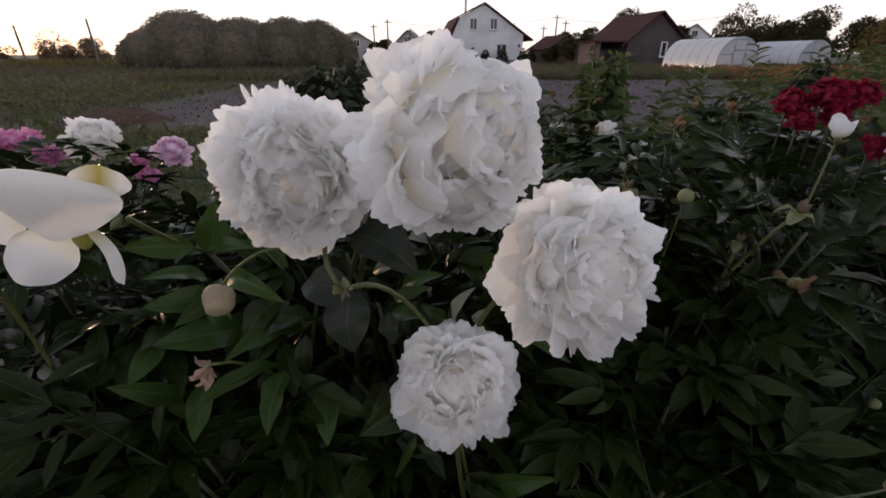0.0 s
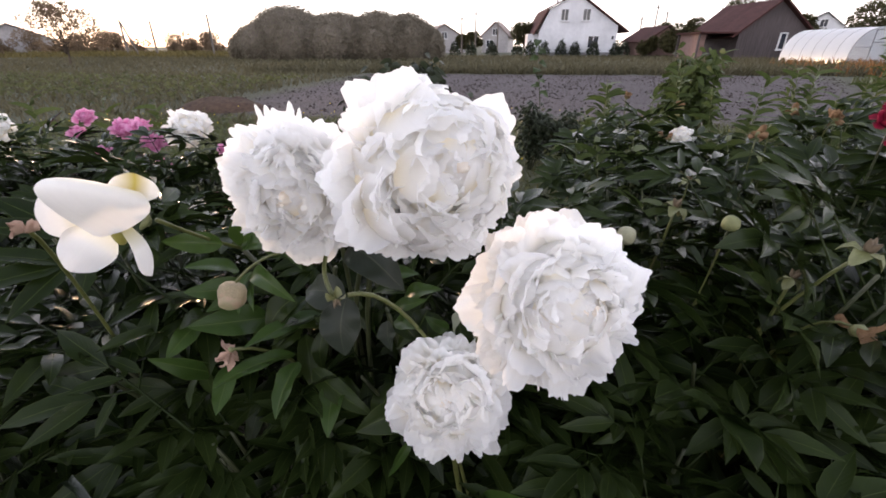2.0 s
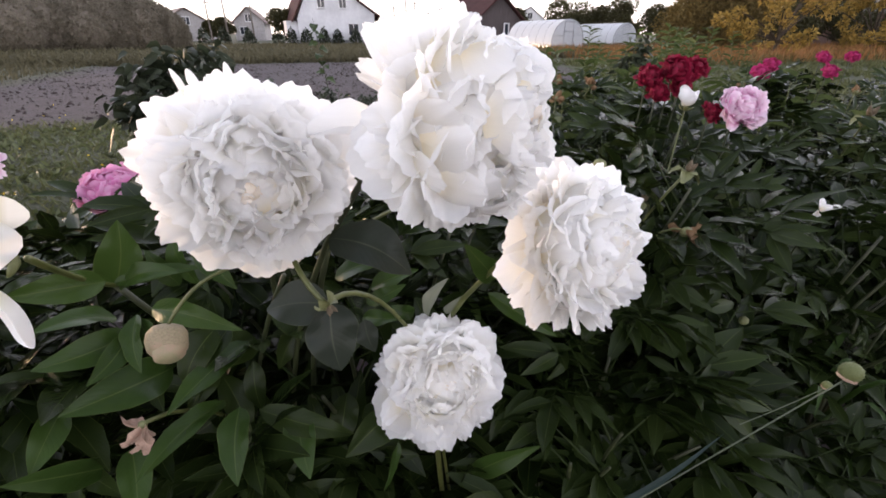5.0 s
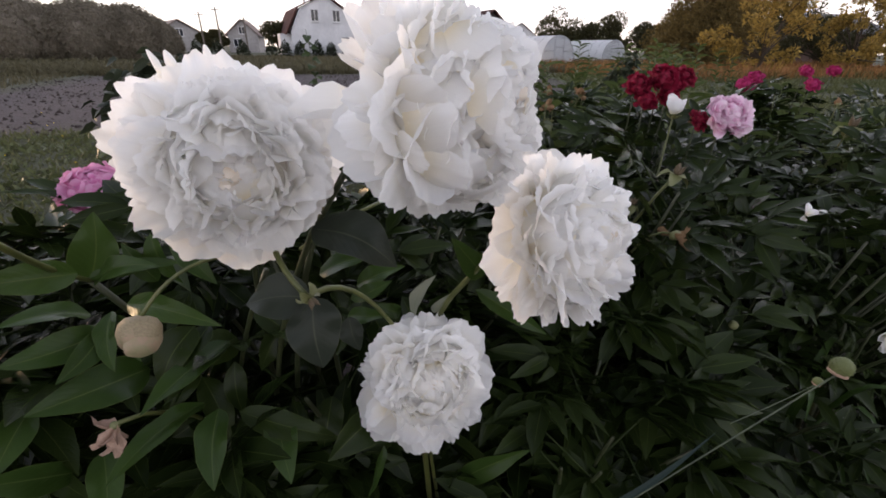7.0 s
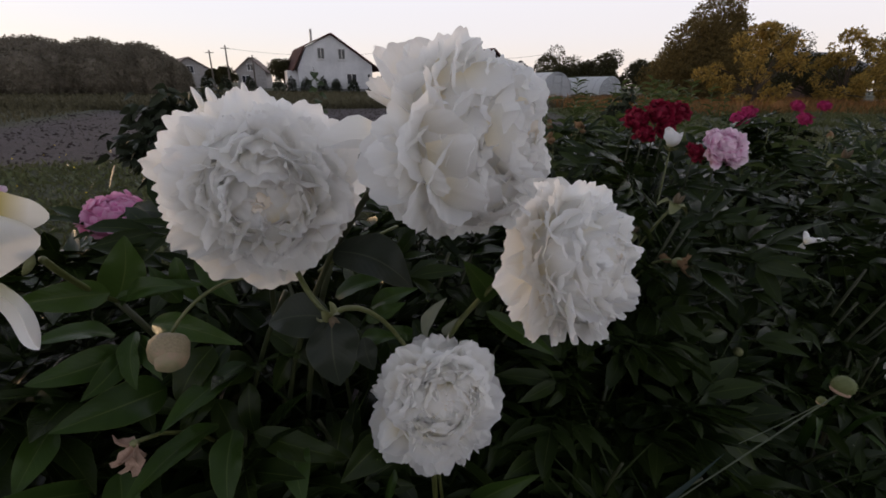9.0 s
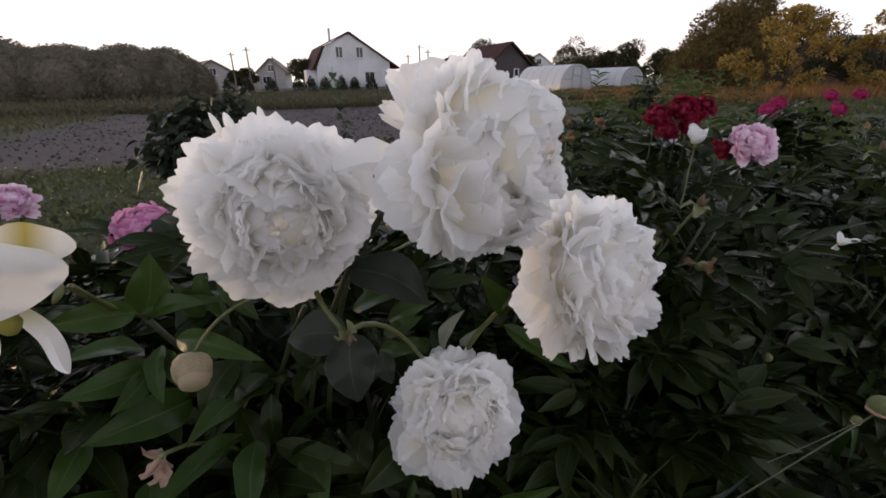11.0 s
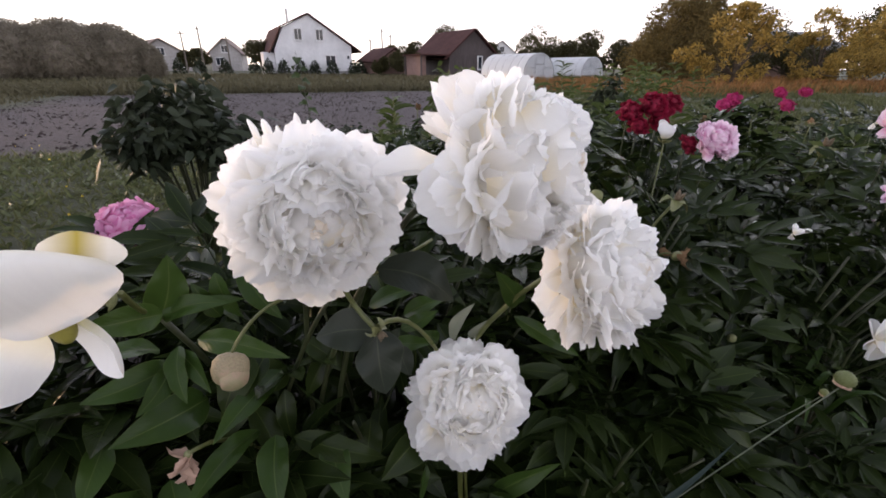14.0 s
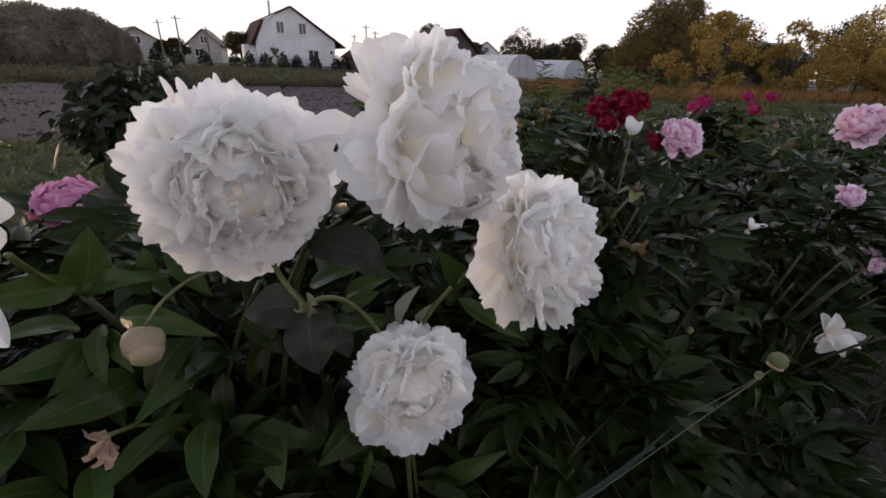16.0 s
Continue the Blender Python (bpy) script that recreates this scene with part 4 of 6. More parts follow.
def compound_leaf(seed, length=0.30, big=0.12, slim=1.0, material=None):
    """A peony leaf: a petiole that parts into three groups of lance-shaped leaflets."""
    q = random.Random(seed)
    arrs = []
    main = bend((0, 0, 0), (0, length * 0.5, 0.04), (0, length * 0.55, 0.045), 4)
    arrs.append(tube_arrays(main, [0.0028, 0.0024, 0.002, 0.0018], 5))
    tip = main[-1]

    def group(at, yaw, size, count):
        end = at + Vector((math.sin(yaw) * size * 0.45, math.cos(yaw) * size * 0.45, 0.005))
        arrs.append(tube_arrays([at, (at + end) / 2, end], [0.0017, 0.0015, 0.001], 4))
        for k in range(count):
            a = yaw + (0, -0.62, 0.62, -1.0, 1.0)[k] + q.uniform(-0.12, 0.12)
            src = end if k < 3 else (at + end) / 2
            s = size * (1.0, 0.85, 0.85, 0.6, 0.6)[k] * q.uniform(0.88, 1.1)
            m = Matrix.Translation(src) @ Matrix.Rotation(-a, 4, "Z") @ Matrix.Rotation(radians(q.uniform(-22, 16)), 4, "X") @ Matrix.Rotation(radians(q.uniform(-22, 22)), 4, "Y")
            arrs.append(leaflet_arrays(s, s * q.uniform(0.27, 0.36) * slim, m, q.uniform(0.05, 0.3), q.randrange(9999), 4))

    group(tip, 0.0, big, 5)
    group(tip, 0.95 + q.uniform(-0.1, 0.1), big * 0.9, 4)
    group(tip, -0.95 + q.uniform(-0.1, 0.1), big * 0.9, 4)
    v, f, u = join_arrays(arrs)
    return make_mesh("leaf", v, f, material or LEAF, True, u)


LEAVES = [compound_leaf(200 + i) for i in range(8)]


def peony_bush(x, y, spread, height, stems, seed, label, keep=None, lo=0.3, leaves=None):
    """Stems that fan out from one root, each with a few compound leaves."""
    q = random.Random(seed)
    b = thing("peony_bush", label, "peony bush", pose(x, y, 0), "peony bushes in the bed")
    arrs = []
    for s in range(stems):
        a, rr = q.uniform(0, 6.283), spread * math.sqrt(q.random())
        top = Vector((rr * math.cos(a), rr * math.sin(a), height * q.uniform(0.8, 1.08) * (1 - 0.18 * (rr / spread) ** 2)))
        pts = bend((top.x * 0.2, top.y * 0.2, -0.02), (top.x * 0.55, top.y * 0.55, top.z * 0.65), top, 6)
        arrs.append(tube_arrays(pts, [0.005, 0.0048, 0.0045, 0.004, 0.0035, 0.003], 5))
        for k in range(5):
            t = lo + (1.0 - lo) * (k + q.random() * 0.6) / 5
            at = Vector(pts[0]).lerp(pts[-1], t) if t < 0.02 else pts[min(5, int(t * 5))].lerp(pts[min(5, int(t * 5) + 1)], t * 5 - int(t * 5))
            yaw = a + q.gauss(0, 1.3) + k * 2.4
            pitch = radians(q.uniform(5, 42))
            d = Vector((math.cos(yaw) * math.cos(pitch), math.sin(yaw) * math.cos(pitch), math.sin(pitch)))
            sc = q.uniform(0.75, 1.1)
            endp = at + d * 0.28 * sc
            if keep is not None and not (keep(x + at.x, y + at.y, at.z) and keep(x + endp.x, y + endp.y, endp.z)):
                continue
            m = Matrix.Translation(at) @ frame_of(d, (0, 0, 1)) @ Matrix.Rotation(q.uniform(-0.4, 0.4), 4, "Y") @ Matrix.Scale(sc, 4)
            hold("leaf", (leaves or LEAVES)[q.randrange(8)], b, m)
    v, f, u = join_arrays(arrs)
    hold("stem", make_mesh("stem", v, f, DARKSTEM, True, u), b)
    return b


def stem_to(flower, root, mid, top, r=0.0045, material=None):
    tube("stem", bend(root, mid, top, 10), [r * (1.15 - 0.3 * i / 9) for i in range(10)], material or STEM, flower, 8)


def sepals(flower, at, axis, r, n=5, seed=0):
    """Green sepals cupped under a bloom."""
    q = random.Random(seed)
    a = Vector(axis).normalized()
    e1 = a.orthogonal().normalized()
    e2 = a.cross(e1)
    me = petal_mesh(seed + 300, SEPAL, 4, 5, 0.3, 0.7, 0.02, 0.01, 0.5, 0.8)
    for i in range(n):
        az = i * 6.283 / n + q.uniform(-0.2, 0.2)
        d = math.cos(az) * e1 + math.sin(az) * e2 + a * 0.35
        hold("sepal", me, flower, Matrix.Translation(Vector(at)) @ frame_of(d, a) @ Matrix.Diagonal((r * 0.6, r, r * 0.7, 1)))


GROUP = "white double peonies"


def white_peony(label, c, r, axis, seed, root, mid, stalk=0.0038, stem=None, shapes=None, **kw):
    f = thing("peony_flower", label, "peony", None, GROUP)
    back = Vector(c) - Vector(axis).normalized() * r * 0.55
    stem_to(f, root, mid, back, stalk, stem)
    sepals(f, back, axis, r * 0.4, 5, seed)
    ruffled_bloom(f, c, r, axis, shapes or MIXED_SET, seed, **kw)
    return f


FINGERS = [((0.000 + 0.0105 * i, 0.563, 0.996 + 0.003 * (i % 2)), (-0.40 + 0.12 * i, 0.1, 1.0), (0.5 - 0.4 * (i % 3), -1, 0.1), 0.031 - 0.004 * (i % 3), 0.0060 + 0.002 * (i % 2), FINGER_PETAL) for i in range(5)]
# DARKSTEM puts the shade below these two blooms into their stem colour
white_peony("large white double peony facing out with a blush heart", (0.041, 0.552, 0.932), 0.092, (-0.10, -1.0, -0.10), 1, (0.02, 0.80, 0), (0.01, 0.74, 0.75), stem=DARKSTEM, depth=0.78, reach=112, heart=5, ball=0.58, n_ball=110, n_skirt=130, extra=FINGERS)
white_peony("tallest white double peony with loose guard petals behind", (0.203, 0.455, 0.990), 0.089, (0.62, -0.74, 0.14), 2, (0.0, 0.80, 0), (-0.02, 0.70, 0.72), stem=DARKSTEM, depth=0.92, reach=132, heart=2, ball=0.68, shapes=SOFT_SET, n_ball=130, n_skirt=140, loose=0.05, sag=0.10, slim=0.92,
            extra=[((0.165, 0.490, 0.984), (-1.0, 0.22, -0.12), (0.1, -0.7, 0.8), 0.080, 0.028, LONG_PETAL), ((0.158, 0.478, 1.000), (-0.68, 0.05, 1.0), (0.9, -0.5, 0.4), 0.062, 0.050, GUARD_PETAL), ((0.168, 0.490, 1.012), (-0.22, 0.15, 1.0), (0.8, -0.6, 0.1), 0.048, 0.046, GUARD_PETAL), ((0.165, 0.475, 0.965), (-0.75, -0.2, -0.5), (0.5, -0.7, 0.2), 0.048, 0.030, LONG_PETAL)])
white_peony("white double peony leaning outward over dark leaves", (0.327, 0.458, 0.859), 0.090, (0.45, -0.75, 0.30), 3, (0.20, 0.82, 0), (0.19, 0.66, 0.66), depth=0.92, reach=122, heart=2, ball=0.62, shapes=SOFT_SET, n_ball=120, n_skirt=130, loose=0.04, sag=0.05, slim=0.88,
            extra=[((0.315, 0.46, 0.81), (-0.05, -0.1, -1.0), (0.4, -0.9, 0), 0.055, 0.032, GUARD_PETAL), ((0.345, 0.46, 0.81), (0.12, -0.1, -1.0), (0.4, -0.9, 0), 0.042, 0.024, GUARD_PETAL)])
white_peony("lowest white double peony, round and evenly ruffled", (0.219, 0.545, 0.638), 0.088, (-0.05, -0.85, 0.5), 4, (0.09, 0.525, 0.803), (0.150, 0.555, 0.812), stalk=0.0027, depth=0.85, reach=110, heart=2, ball=0.62, n_ball=110, n_skirt=110,
            extra=[((0.25, 0.55, 0.60), (0.65, -0.2, -0.9), (-0.3, -0.9, 0.3), 0.07, 0.036, GUARD_PETAL)])


# foliage of the near plants
def clear_near(x, y, z):
    """True where a leaf may stand: not over the path, and not before the near blooms."""
    if y < 0.42 or (y < 0.60 and z > 0.62) or (z > 0.80 and y < 0.9 and -0.4 < x < 0.7):
        return False
    if 0.95 < x < 1.65 and y < 0.66 and z > 0.30:
        return False
    return not (abs(x - 0.217) < 0.13 and y < 0.60 and 0.5 < z < 0.8)


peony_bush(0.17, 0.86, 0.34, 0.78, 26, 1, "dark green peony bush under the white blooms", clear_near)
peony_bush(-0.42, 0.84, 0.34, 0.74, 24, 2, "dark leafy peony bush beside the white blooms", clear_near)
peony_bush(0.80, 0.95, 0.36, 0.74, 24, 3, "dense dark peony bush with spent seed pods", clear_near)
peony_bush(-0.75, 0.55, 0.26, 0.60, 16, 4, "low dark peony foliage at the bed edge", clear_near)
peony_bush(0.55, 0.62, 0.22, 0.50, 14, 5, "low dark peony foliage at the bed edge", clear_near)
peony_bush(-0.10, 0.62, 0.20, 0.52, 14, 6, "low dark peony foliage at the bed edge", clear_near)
def beside_path(x, y, z):
    """True low down beside the path."""
    return y > 0.24 and z < 0.40


for i, (bx, by, bh) in enumerate(((0.72, 0.46, 0.32), (1.05, 0.40, 0.22), (0.35, 0.48, 0.30), (-0.45, 0.44, 0.34))):
    peony_bush(bx, by, 0.24, bh, 9, 150 + i, "low dark leafy plant along the path edge", beside_path)
for i, (bx, by, bh) in enumerate(((1.35, 0.75, 0.62), (1.35, 1.35, 0.78), (0.75, 1.6, 0.72), (1.95, 1.0, 0.66), (2.0, 1.65, 0.74), (1.4, 2.1, 0.74), (0.85, 2.3, 0.7), (2.7, 1.2, 0.68), (2.75, 1.95, 0.74), (2.1, 2.5, 0.72), (3.4, 1.5, 0.7), (3.4, 2.4, 0.72), (2.8, 2.9, 0.7), (4.2, 2.0, 0.7), (-1.25, 1.85, 0.62), (-1.75, 1.75, 0.62), (-0.85, 1.55, 0.52), (-1.3, 1.2, 0.5), (-2.2, 2.0, 0.62), (-1.9, 1.2, 0.5), (-1.1, 0.7, 0.48), (1.9, 0.5, 0.5), (4.3, 3.0, 0.72), (-2.6, 1.5, 0.5), (0.95, 0.62, 0.42), (1.45, 0.60, 0.40))):
    peony_bush(bx, by, 0.38, bh, 17 if by < 1.3 else 13, 20 + i, "dark green peony bush in the garden bed", clear_near)

# ---- single leaves that stand out ----
def single_leaf(base, tip, normal, width, material, droop=0.05, label="", parent=None, name="leaf", fold=0.55, wave=0.16):
    """One broad leaf from base to tip: arched, folded along its midrib, with a waved margin."""
    b, t = Vector(base), Vector(tip)
    length = (t - b).length
    q = random.Random(int(abs(b.x * 9000) + abs(t.z * 7000)) + 5)
    ph, lean, twist = [q.uniform(0, 6.28) for _ in range(4)], q.uniform(-0.08, 0.08), q.uniform(-0.3, 0.3)
    m = Matrix.Translation(b) @ frame_of(t - b, normal)
    across, n = (-1.0, -0.66, -0.33, 0.0, 0.33, 0.66, 1.0), 14
    verts, uv, faces = [], [], []
    for k in range(n + 1):
        v = k / n
        half = width * 0.5 * (max(0.0, math.sin(math.pi * v ** 0.72)) ** 0.85 + 0.015)
        side = lean * length * math.sin(math.pi * v)
        arch = droop * length * math.sin(math.pi * v)
        for u in across:
            rim = wave * half * abs(u) ** 2 * (math.sin(9 * v + ph[0] + (1.5 if u > 0 else 0)) + 0.5 * math.sin(17 * v + ph[1] + u))
            z = arch + fold * half * abs(u) ** 1.3 - 0.25 * fold * half * u * u * 2 + rim + twist * u * half * v
            verts.append(m @ Vector((u * half + side, v * length, z)))
            uv.append((0.5 + 0.5 * u, v))
    w = len(across)
    for k in range(n):
        for i in range(w - 1):
            faces.append((k * w + i, k * w + i + 1, (k + 1) * w + i + 1, (k + 1) * w + i))
    return hold(name, make_mesh(name, verts, faces, material, True, uv), parent, None, label)


GREYLEAF = leaf_material("bronze_green_leaf", (0.016, 0.021, 0.015), (0.036, 0.044, 0.032), (0.06, 0.066, 0.045), 0.30)
BRIGHTLEAF = leaf_material("fresh_peony_leaf", (0.014, 0.030, 0.006), (0.040, 0.075, 0.015), (0.075, 0.10, 0.03), 0.28, 0.16, shine=0.16)
PALELEAF = leaf_material("pale_sepal_leaf", (0.16, 0.17, 0.13), (0.26, 0.27, 0.20), (0.2, 0.22, 0.12), 0.5, 0.3)
THINBLUE = leaf_material("blue_green_blade", (0.014, 0.025, 0.021), (0.030, 0.048, 0.041), (0.035, 0.055, 0.048), 0.45)
# darker copy of the grass: shade low in the bed put into its colour
SHADEGRASS = leaf_material("shaded_grass_blade", (0.016, 0.026, 0.010), (0.040, 0.055, 0.022), (0.05, 0.065, 0.03), 0.55, 0.1, island=True)
YELLOWPETAL = petal_material("streaked_petal", (0.93, 0.92, 0.91), (0.92, 0.91, 0.86), (0.42, 0.36, 0.06), 0.2)
STREAKPETAL = petal_material("yellow_streaked_petal", (0.93, 0.90, 0.82), (0.46, 0.38, 0.08), (0.93, 0.92, 0.90), 0.4)
PALEBUD = plain("pale_bud_skin", (0.22, 0.23, 0.14), (0.36, 0.34, 0.22), 55, 0.6, 0.3, 0.002)
BUDGREEN = plain("bud_skin", (0.12, 0.14, 0.05), (0.24, 0.24, 0.10), 55, 0.6, 0.3, 0.002)
BUDPINK = plain("bud_pink_skin", (0.22, 0.23, 0.11), (0.38, 0.25, 0.17), 70, 0.55, 0.3, 0.002)

sprig = thing("peony_sprig", "leafy peony shoot with broad glossy leaves under the blooms", "peony bush", None)
tube("stem", bend((0.05, 0.84, 0.0), (0.02, 0.68, 0.55), (0.105, 0.60, 0.846), 10), [0.004] * 10, DARKSTEM, sprig, 8)
BRONZE = "broad bronze-green leaf"
for bs, tp, nr, w, mt, dr, lb in (
        ((0.088, 0.525, 0.800), (0.088, 0.500, 0.729), (0.1, -0.95, 0.3), 0.052, GREYLEAF, 0.10, BRONZE),
        ((0.088, 0.525, 0.798), (0.025, 0.545, 0.792), (-0.1, -0.8, 0.6), 0.046, GREYLEAF, 0.12, BRONZE),
        ((0.127, 0.565, 0.741), (0.134, 0.550, 0.701), (-0.3, -0.9, 0.2), 0.028, GREYLEAF, 0.05, ""),
        ((0.096, 0.535, 0.868), (0.169, 0.497, 0.832), (0.15, -0.65, 0.75), 0.050, GREYLEAF, 0.22, BRONZE),
        ((0.275, 0.535, 0.764), (0.345, 0.480, 0.718), (-0.3, -0.7, 0.6), 0.022, BRIGHTLEAF, 0.10, ""),
        ((0.292, 0.550, 0.772), (0.240, 0.530, 0.839), (-0.3, -0.9, 0.1), 0.030, BRIGHTLEAF, 0.08, ""),
        ((0.216, 0.600, 0.698), (0.243, 0.585, 0.764), (-0.8, -0.5, 0.2), 0.018, PALELEAF, 0.10, "pale narrow leaf"),
        ((0.243, 0.600, 0.700), (0.262, 0.580, 0.735), (-0.7, -0.6, 0.3), 0.012, PALELEAF, 0.10, "pale narrow leaf"),
        ((0.133, 0.580, 0.754), (0.182, 0.570, 0.776), (0.1, -0.6, 0.8), 0.020, BRIGHTLEAF, 0.12, ""),
        ((0.144, 0.600, 0.760), (0.201, 0.580, 0.787), (0.1, -0.5, 0.8), 0.026, BRIGHTLEAF, 0.14, ""),
        ((0.103, 0.620, 0.773), (0.166, 0.600, 0.797), (0.1, -0.5, 0.8), 0.028, BRIGHTLEAF, 0.10, ""),
        ((0.205, 0.620, 0.695), (0.170, 0.610, 0.722), (0.0, -0.8, 0.5), 0.020, BRIGHTLEAF, 0.10, ""),
        ((0.130, 0.600, 0.720), (0.175, 0.560, 0.735), (0.0, -0.6, 0.8), 0.022, BRIGHTLEAF, 0.10, ""),
        ((0.160, 0.560, 0.588), (0.080, 0.520, 0.571), (0.1, -0.9, 0.4), 0.046, LEAF, 0.06, ""),
        ((0.155, 0.550, 0.533), (0.124, 0.520, 0.482), (0.5, -0.8, 0.2), 0.018, BRIGHTLEAF, 0.08, ""),
        ((0.268, 0.550, 0.404), (0.362, 0.500, 0.492), (0.0, -0.8, 0.6), 0.036, BRIGHTLEAF, 0.10, ""),
        ((0.250, 0.560, 0.420), (0.235, 0.500, 0.490), (0.0, -0.8, 0.6), 0.030, LEAF, 0.10, ""),
        ((-0.015, 0.600, 0.610), (0.098, 0.560, 0.562), (0.0, -0.6, 0.8), 0.034, LEAF, 0.10, "")):
    single_leaf(bs, tp, nr, w, mt, dr, lb, sprig)
tube("stem", bend((0.085, 0.60, 0.82), (0.11, 0.54, 0.866), (0.175, 0.575, 0.874), 7), [0.0018] * 7, STEM, sprig, 6)
tube("stem", bend((0.255, 0.62, 0.18), (0.225, 0.57, 0.40), (0.214, 0.565, 0.56), 7), [0.0045] * 7, STEM, sprig, 7)
tube("stem", bend((0.275, 0.64, 0.18), (0.245, 0.58, 0.36), (0.222, 0.565, 0.52), 7), [0.0028] * 7, STEM, sprig, 7)
tube("stem", bend((-0.03, 0.70, 0.55), (0.0, 0.66, 0.69), (0.046, 0.60, 0.80), 7), [0.003] * 7, DARKSTEM, sprig, 7)

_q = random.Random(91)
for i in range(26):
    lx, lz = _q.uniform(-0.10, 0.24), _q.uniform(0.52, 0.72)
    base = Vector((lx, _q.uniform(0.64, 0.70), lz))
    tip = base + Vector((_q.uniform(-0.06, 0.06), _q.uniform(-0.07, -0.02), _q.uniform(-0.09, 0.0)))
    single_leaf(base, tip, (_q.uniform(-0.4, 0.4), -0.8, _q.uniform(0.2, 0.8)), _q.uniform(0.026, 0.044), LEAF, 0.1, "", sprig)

# shoot with broad leaves beside the bud, which carries the nodding flower
NODE = (-0.138, 0.668, 0.786)
shoot = thing("peony_shoot", "leafy peony shoot with fresh green pointed leaves", "peony bush", None)
tube("stem", bend((-0.02, 0.84, 0), (-0.05, 0.80, 0.5), NODE, 9), [0.004] * 9, DARKSTEM, shoot, 7)
for bs, tp, nr, w, dr in (
        ((-0.139, 0.668, 0.786), (-0.116, 0.672, 0.864), (0.05, -1.0, 0.15), 0.044, 0.05),
        ((-0.137, 0.667, 0.784), (-0.060, 0.625, 0.812), (0.1, -0.75, 0.65), 0.026, 0.08),
        ((-0.140, 0.665, 0.790), (-0.045, 0.655, 0.799), (0.0, -0.5, 0.85), 0.022, 0.10),
        ((-0.100, 0.630, 0.770), (-0.004, 0.565, 0.760), (0.1, -0.85, 0.5), 0.028, 0.16),
        ((-0.147, 0.660, 0.748), (-0.200, 0.605, 0.778), (0.0, -0.55, 0.85), 0.030, 0.08),
        ((-0.119, 0.600, 0.826), (-0.179, 0.560, 0.844), (0.1, -0.85, 0.5), 0.030, 0.06),
        ((-0.138, 0.660, 0.724), (-0.220, 0.615, 0.728), (0.0, -0.75, 0.65), 0.036, 0.10),
        ((-0.111, 0.660, 0.660), (-0.195, 0.575, 0.692), (0.1, -0.75, 0.65), 0.050, 0.10),
        ((-0.139, 0.650, 0.728), (-0.168, 0.590, 0.712), (0.5, -0.7, 0.5), 0.026, 0.08),
        ((-0.127, 0.660, 0.748), (-0.121, 0.600, 0.706), (-0.3, -0.8, 0.5), 0.026, 0.08),
        ((-0.130, 0.660, 0.740), (-0.095, 0.600, 0.712), (-0.2, -0.8, 0.5), 0.024, 0.08),
        ((-0.039, 0.660, 0.843), (-0.005, 0.600, 0.792), (-0.2, -0.8, 0.6), 0.030, 0.08),
        ((-0.074, 0.680, 0.829), (-0.050, 0.660, 0.770), (-0.4, -0.9, 0.2), 0.026, 0.08),
        ((-0.075, 0.665, 0.775), (-0.100, 0.668, 0.826), (0.3, -0.9, 0.2), 0.022, 0.06),
        ((-0.017, 0.660, 0.676), (-0.099, 0.560, 0.672), (-0.3, -0.6, 0.75), 0.038, 0.06),
        ((-0.057, 0.630, 0.611), (-0.131, 0.520, 0.628), (-0.3, -0.6, 0.75), 0.034, 0.06),
        ((-0.036, 0.600, 0.622), (-0.043, 0.520, 0.578), (-0.2, -0.7, 0.7), 0.040, 0.08),
        ((0.030, 0.600, 0.600), (0.035, 0.520, 0.552), (0.1, -0.7, 0.7), 0.038, 0.08),
        ((-0.213, 0.620, 0.667), (-0.226, 0.550, 0.645), (0.5, -0.7, 0.5), 0.032, 0.06),
        ((-0.186, 0.600, 0.580), (-0.235, 0.530, 0.663), (0.3, -0.8, 0.5), 0.032, 0.06),
        ((-0.160, 0.600, 0.600), (-0.150, 0.530, 0.560), (0.2, -0.8, 0.5), 0.034, 0.06)):
    single_leaf(bs, tp, nr, w, BRIGHTLEAF, dr, "", shoot)

# ---- the nodding single flower ----
nod = thing("peony_flower", "overblown white peony with only a few broad cupped petals", "peony", None, GROUP)
tube("stem", bend(NODE, (-0.135, 0.59, 0.835), (-0.118, 0.50, 0.902), 9), [0.0027] * 9, STEM, nod, 8)
NODAT = Vector((-0.118, 0.492, 0.908))
CORE = Vector((-0.156, 0.476, 0.893))


def spoon(parent, at, way, face, length, width, bulge, material, seed):
    """A broad round petal: a shallow bowl whose convex side looks along face, its base at the start of way."""
    q = random.Random(seed)
    ph = [q.uniform(0, 6.28) for _ in range(3)]
    verts, uv, faces = [(0, 0, 0)], [(0.5, 0.5)], []
    rings, seg = 7, 30
    for j in range(1, rings + 1):
        for k in range(seg):
            a, rr = 6.28318 * k / seg, j / rings
            rim = rr * (1 + rr ** 4 * (0.045 * math.sin(3 * a + ph[0]) + 0.02 * math.sin(7 * a + ph[1])))
            x, y = rim * math.cos(a), rim * math.sin(a)
            x *= 1 - 0.18 * max(0.0, -y) ** 1.5
            verts.append((x * width, y * length, -bulge * (rr ** 2.2) + rr ** 3 * 0.05 * length * math.sin(4 * a + ph[2])))
            uv.append((0.5 + x / 2, 0.5 + y / 2))
    for k in range(seg):
        faces.append((0, 1 + k, 1 + (k + 1) % seg))
        for j in range(rings - 1):
            b = 1 + j * seg
            faces.append((b + k, b + seg + k, b + seg + (k + 1) % seg, b + (k + 1) % seg))
    return hold("petal", make_mesh("petal", verts, faces, material, True, uv), parent, Matrix.Translation(Vector(at)) @ frame_of(way, face))


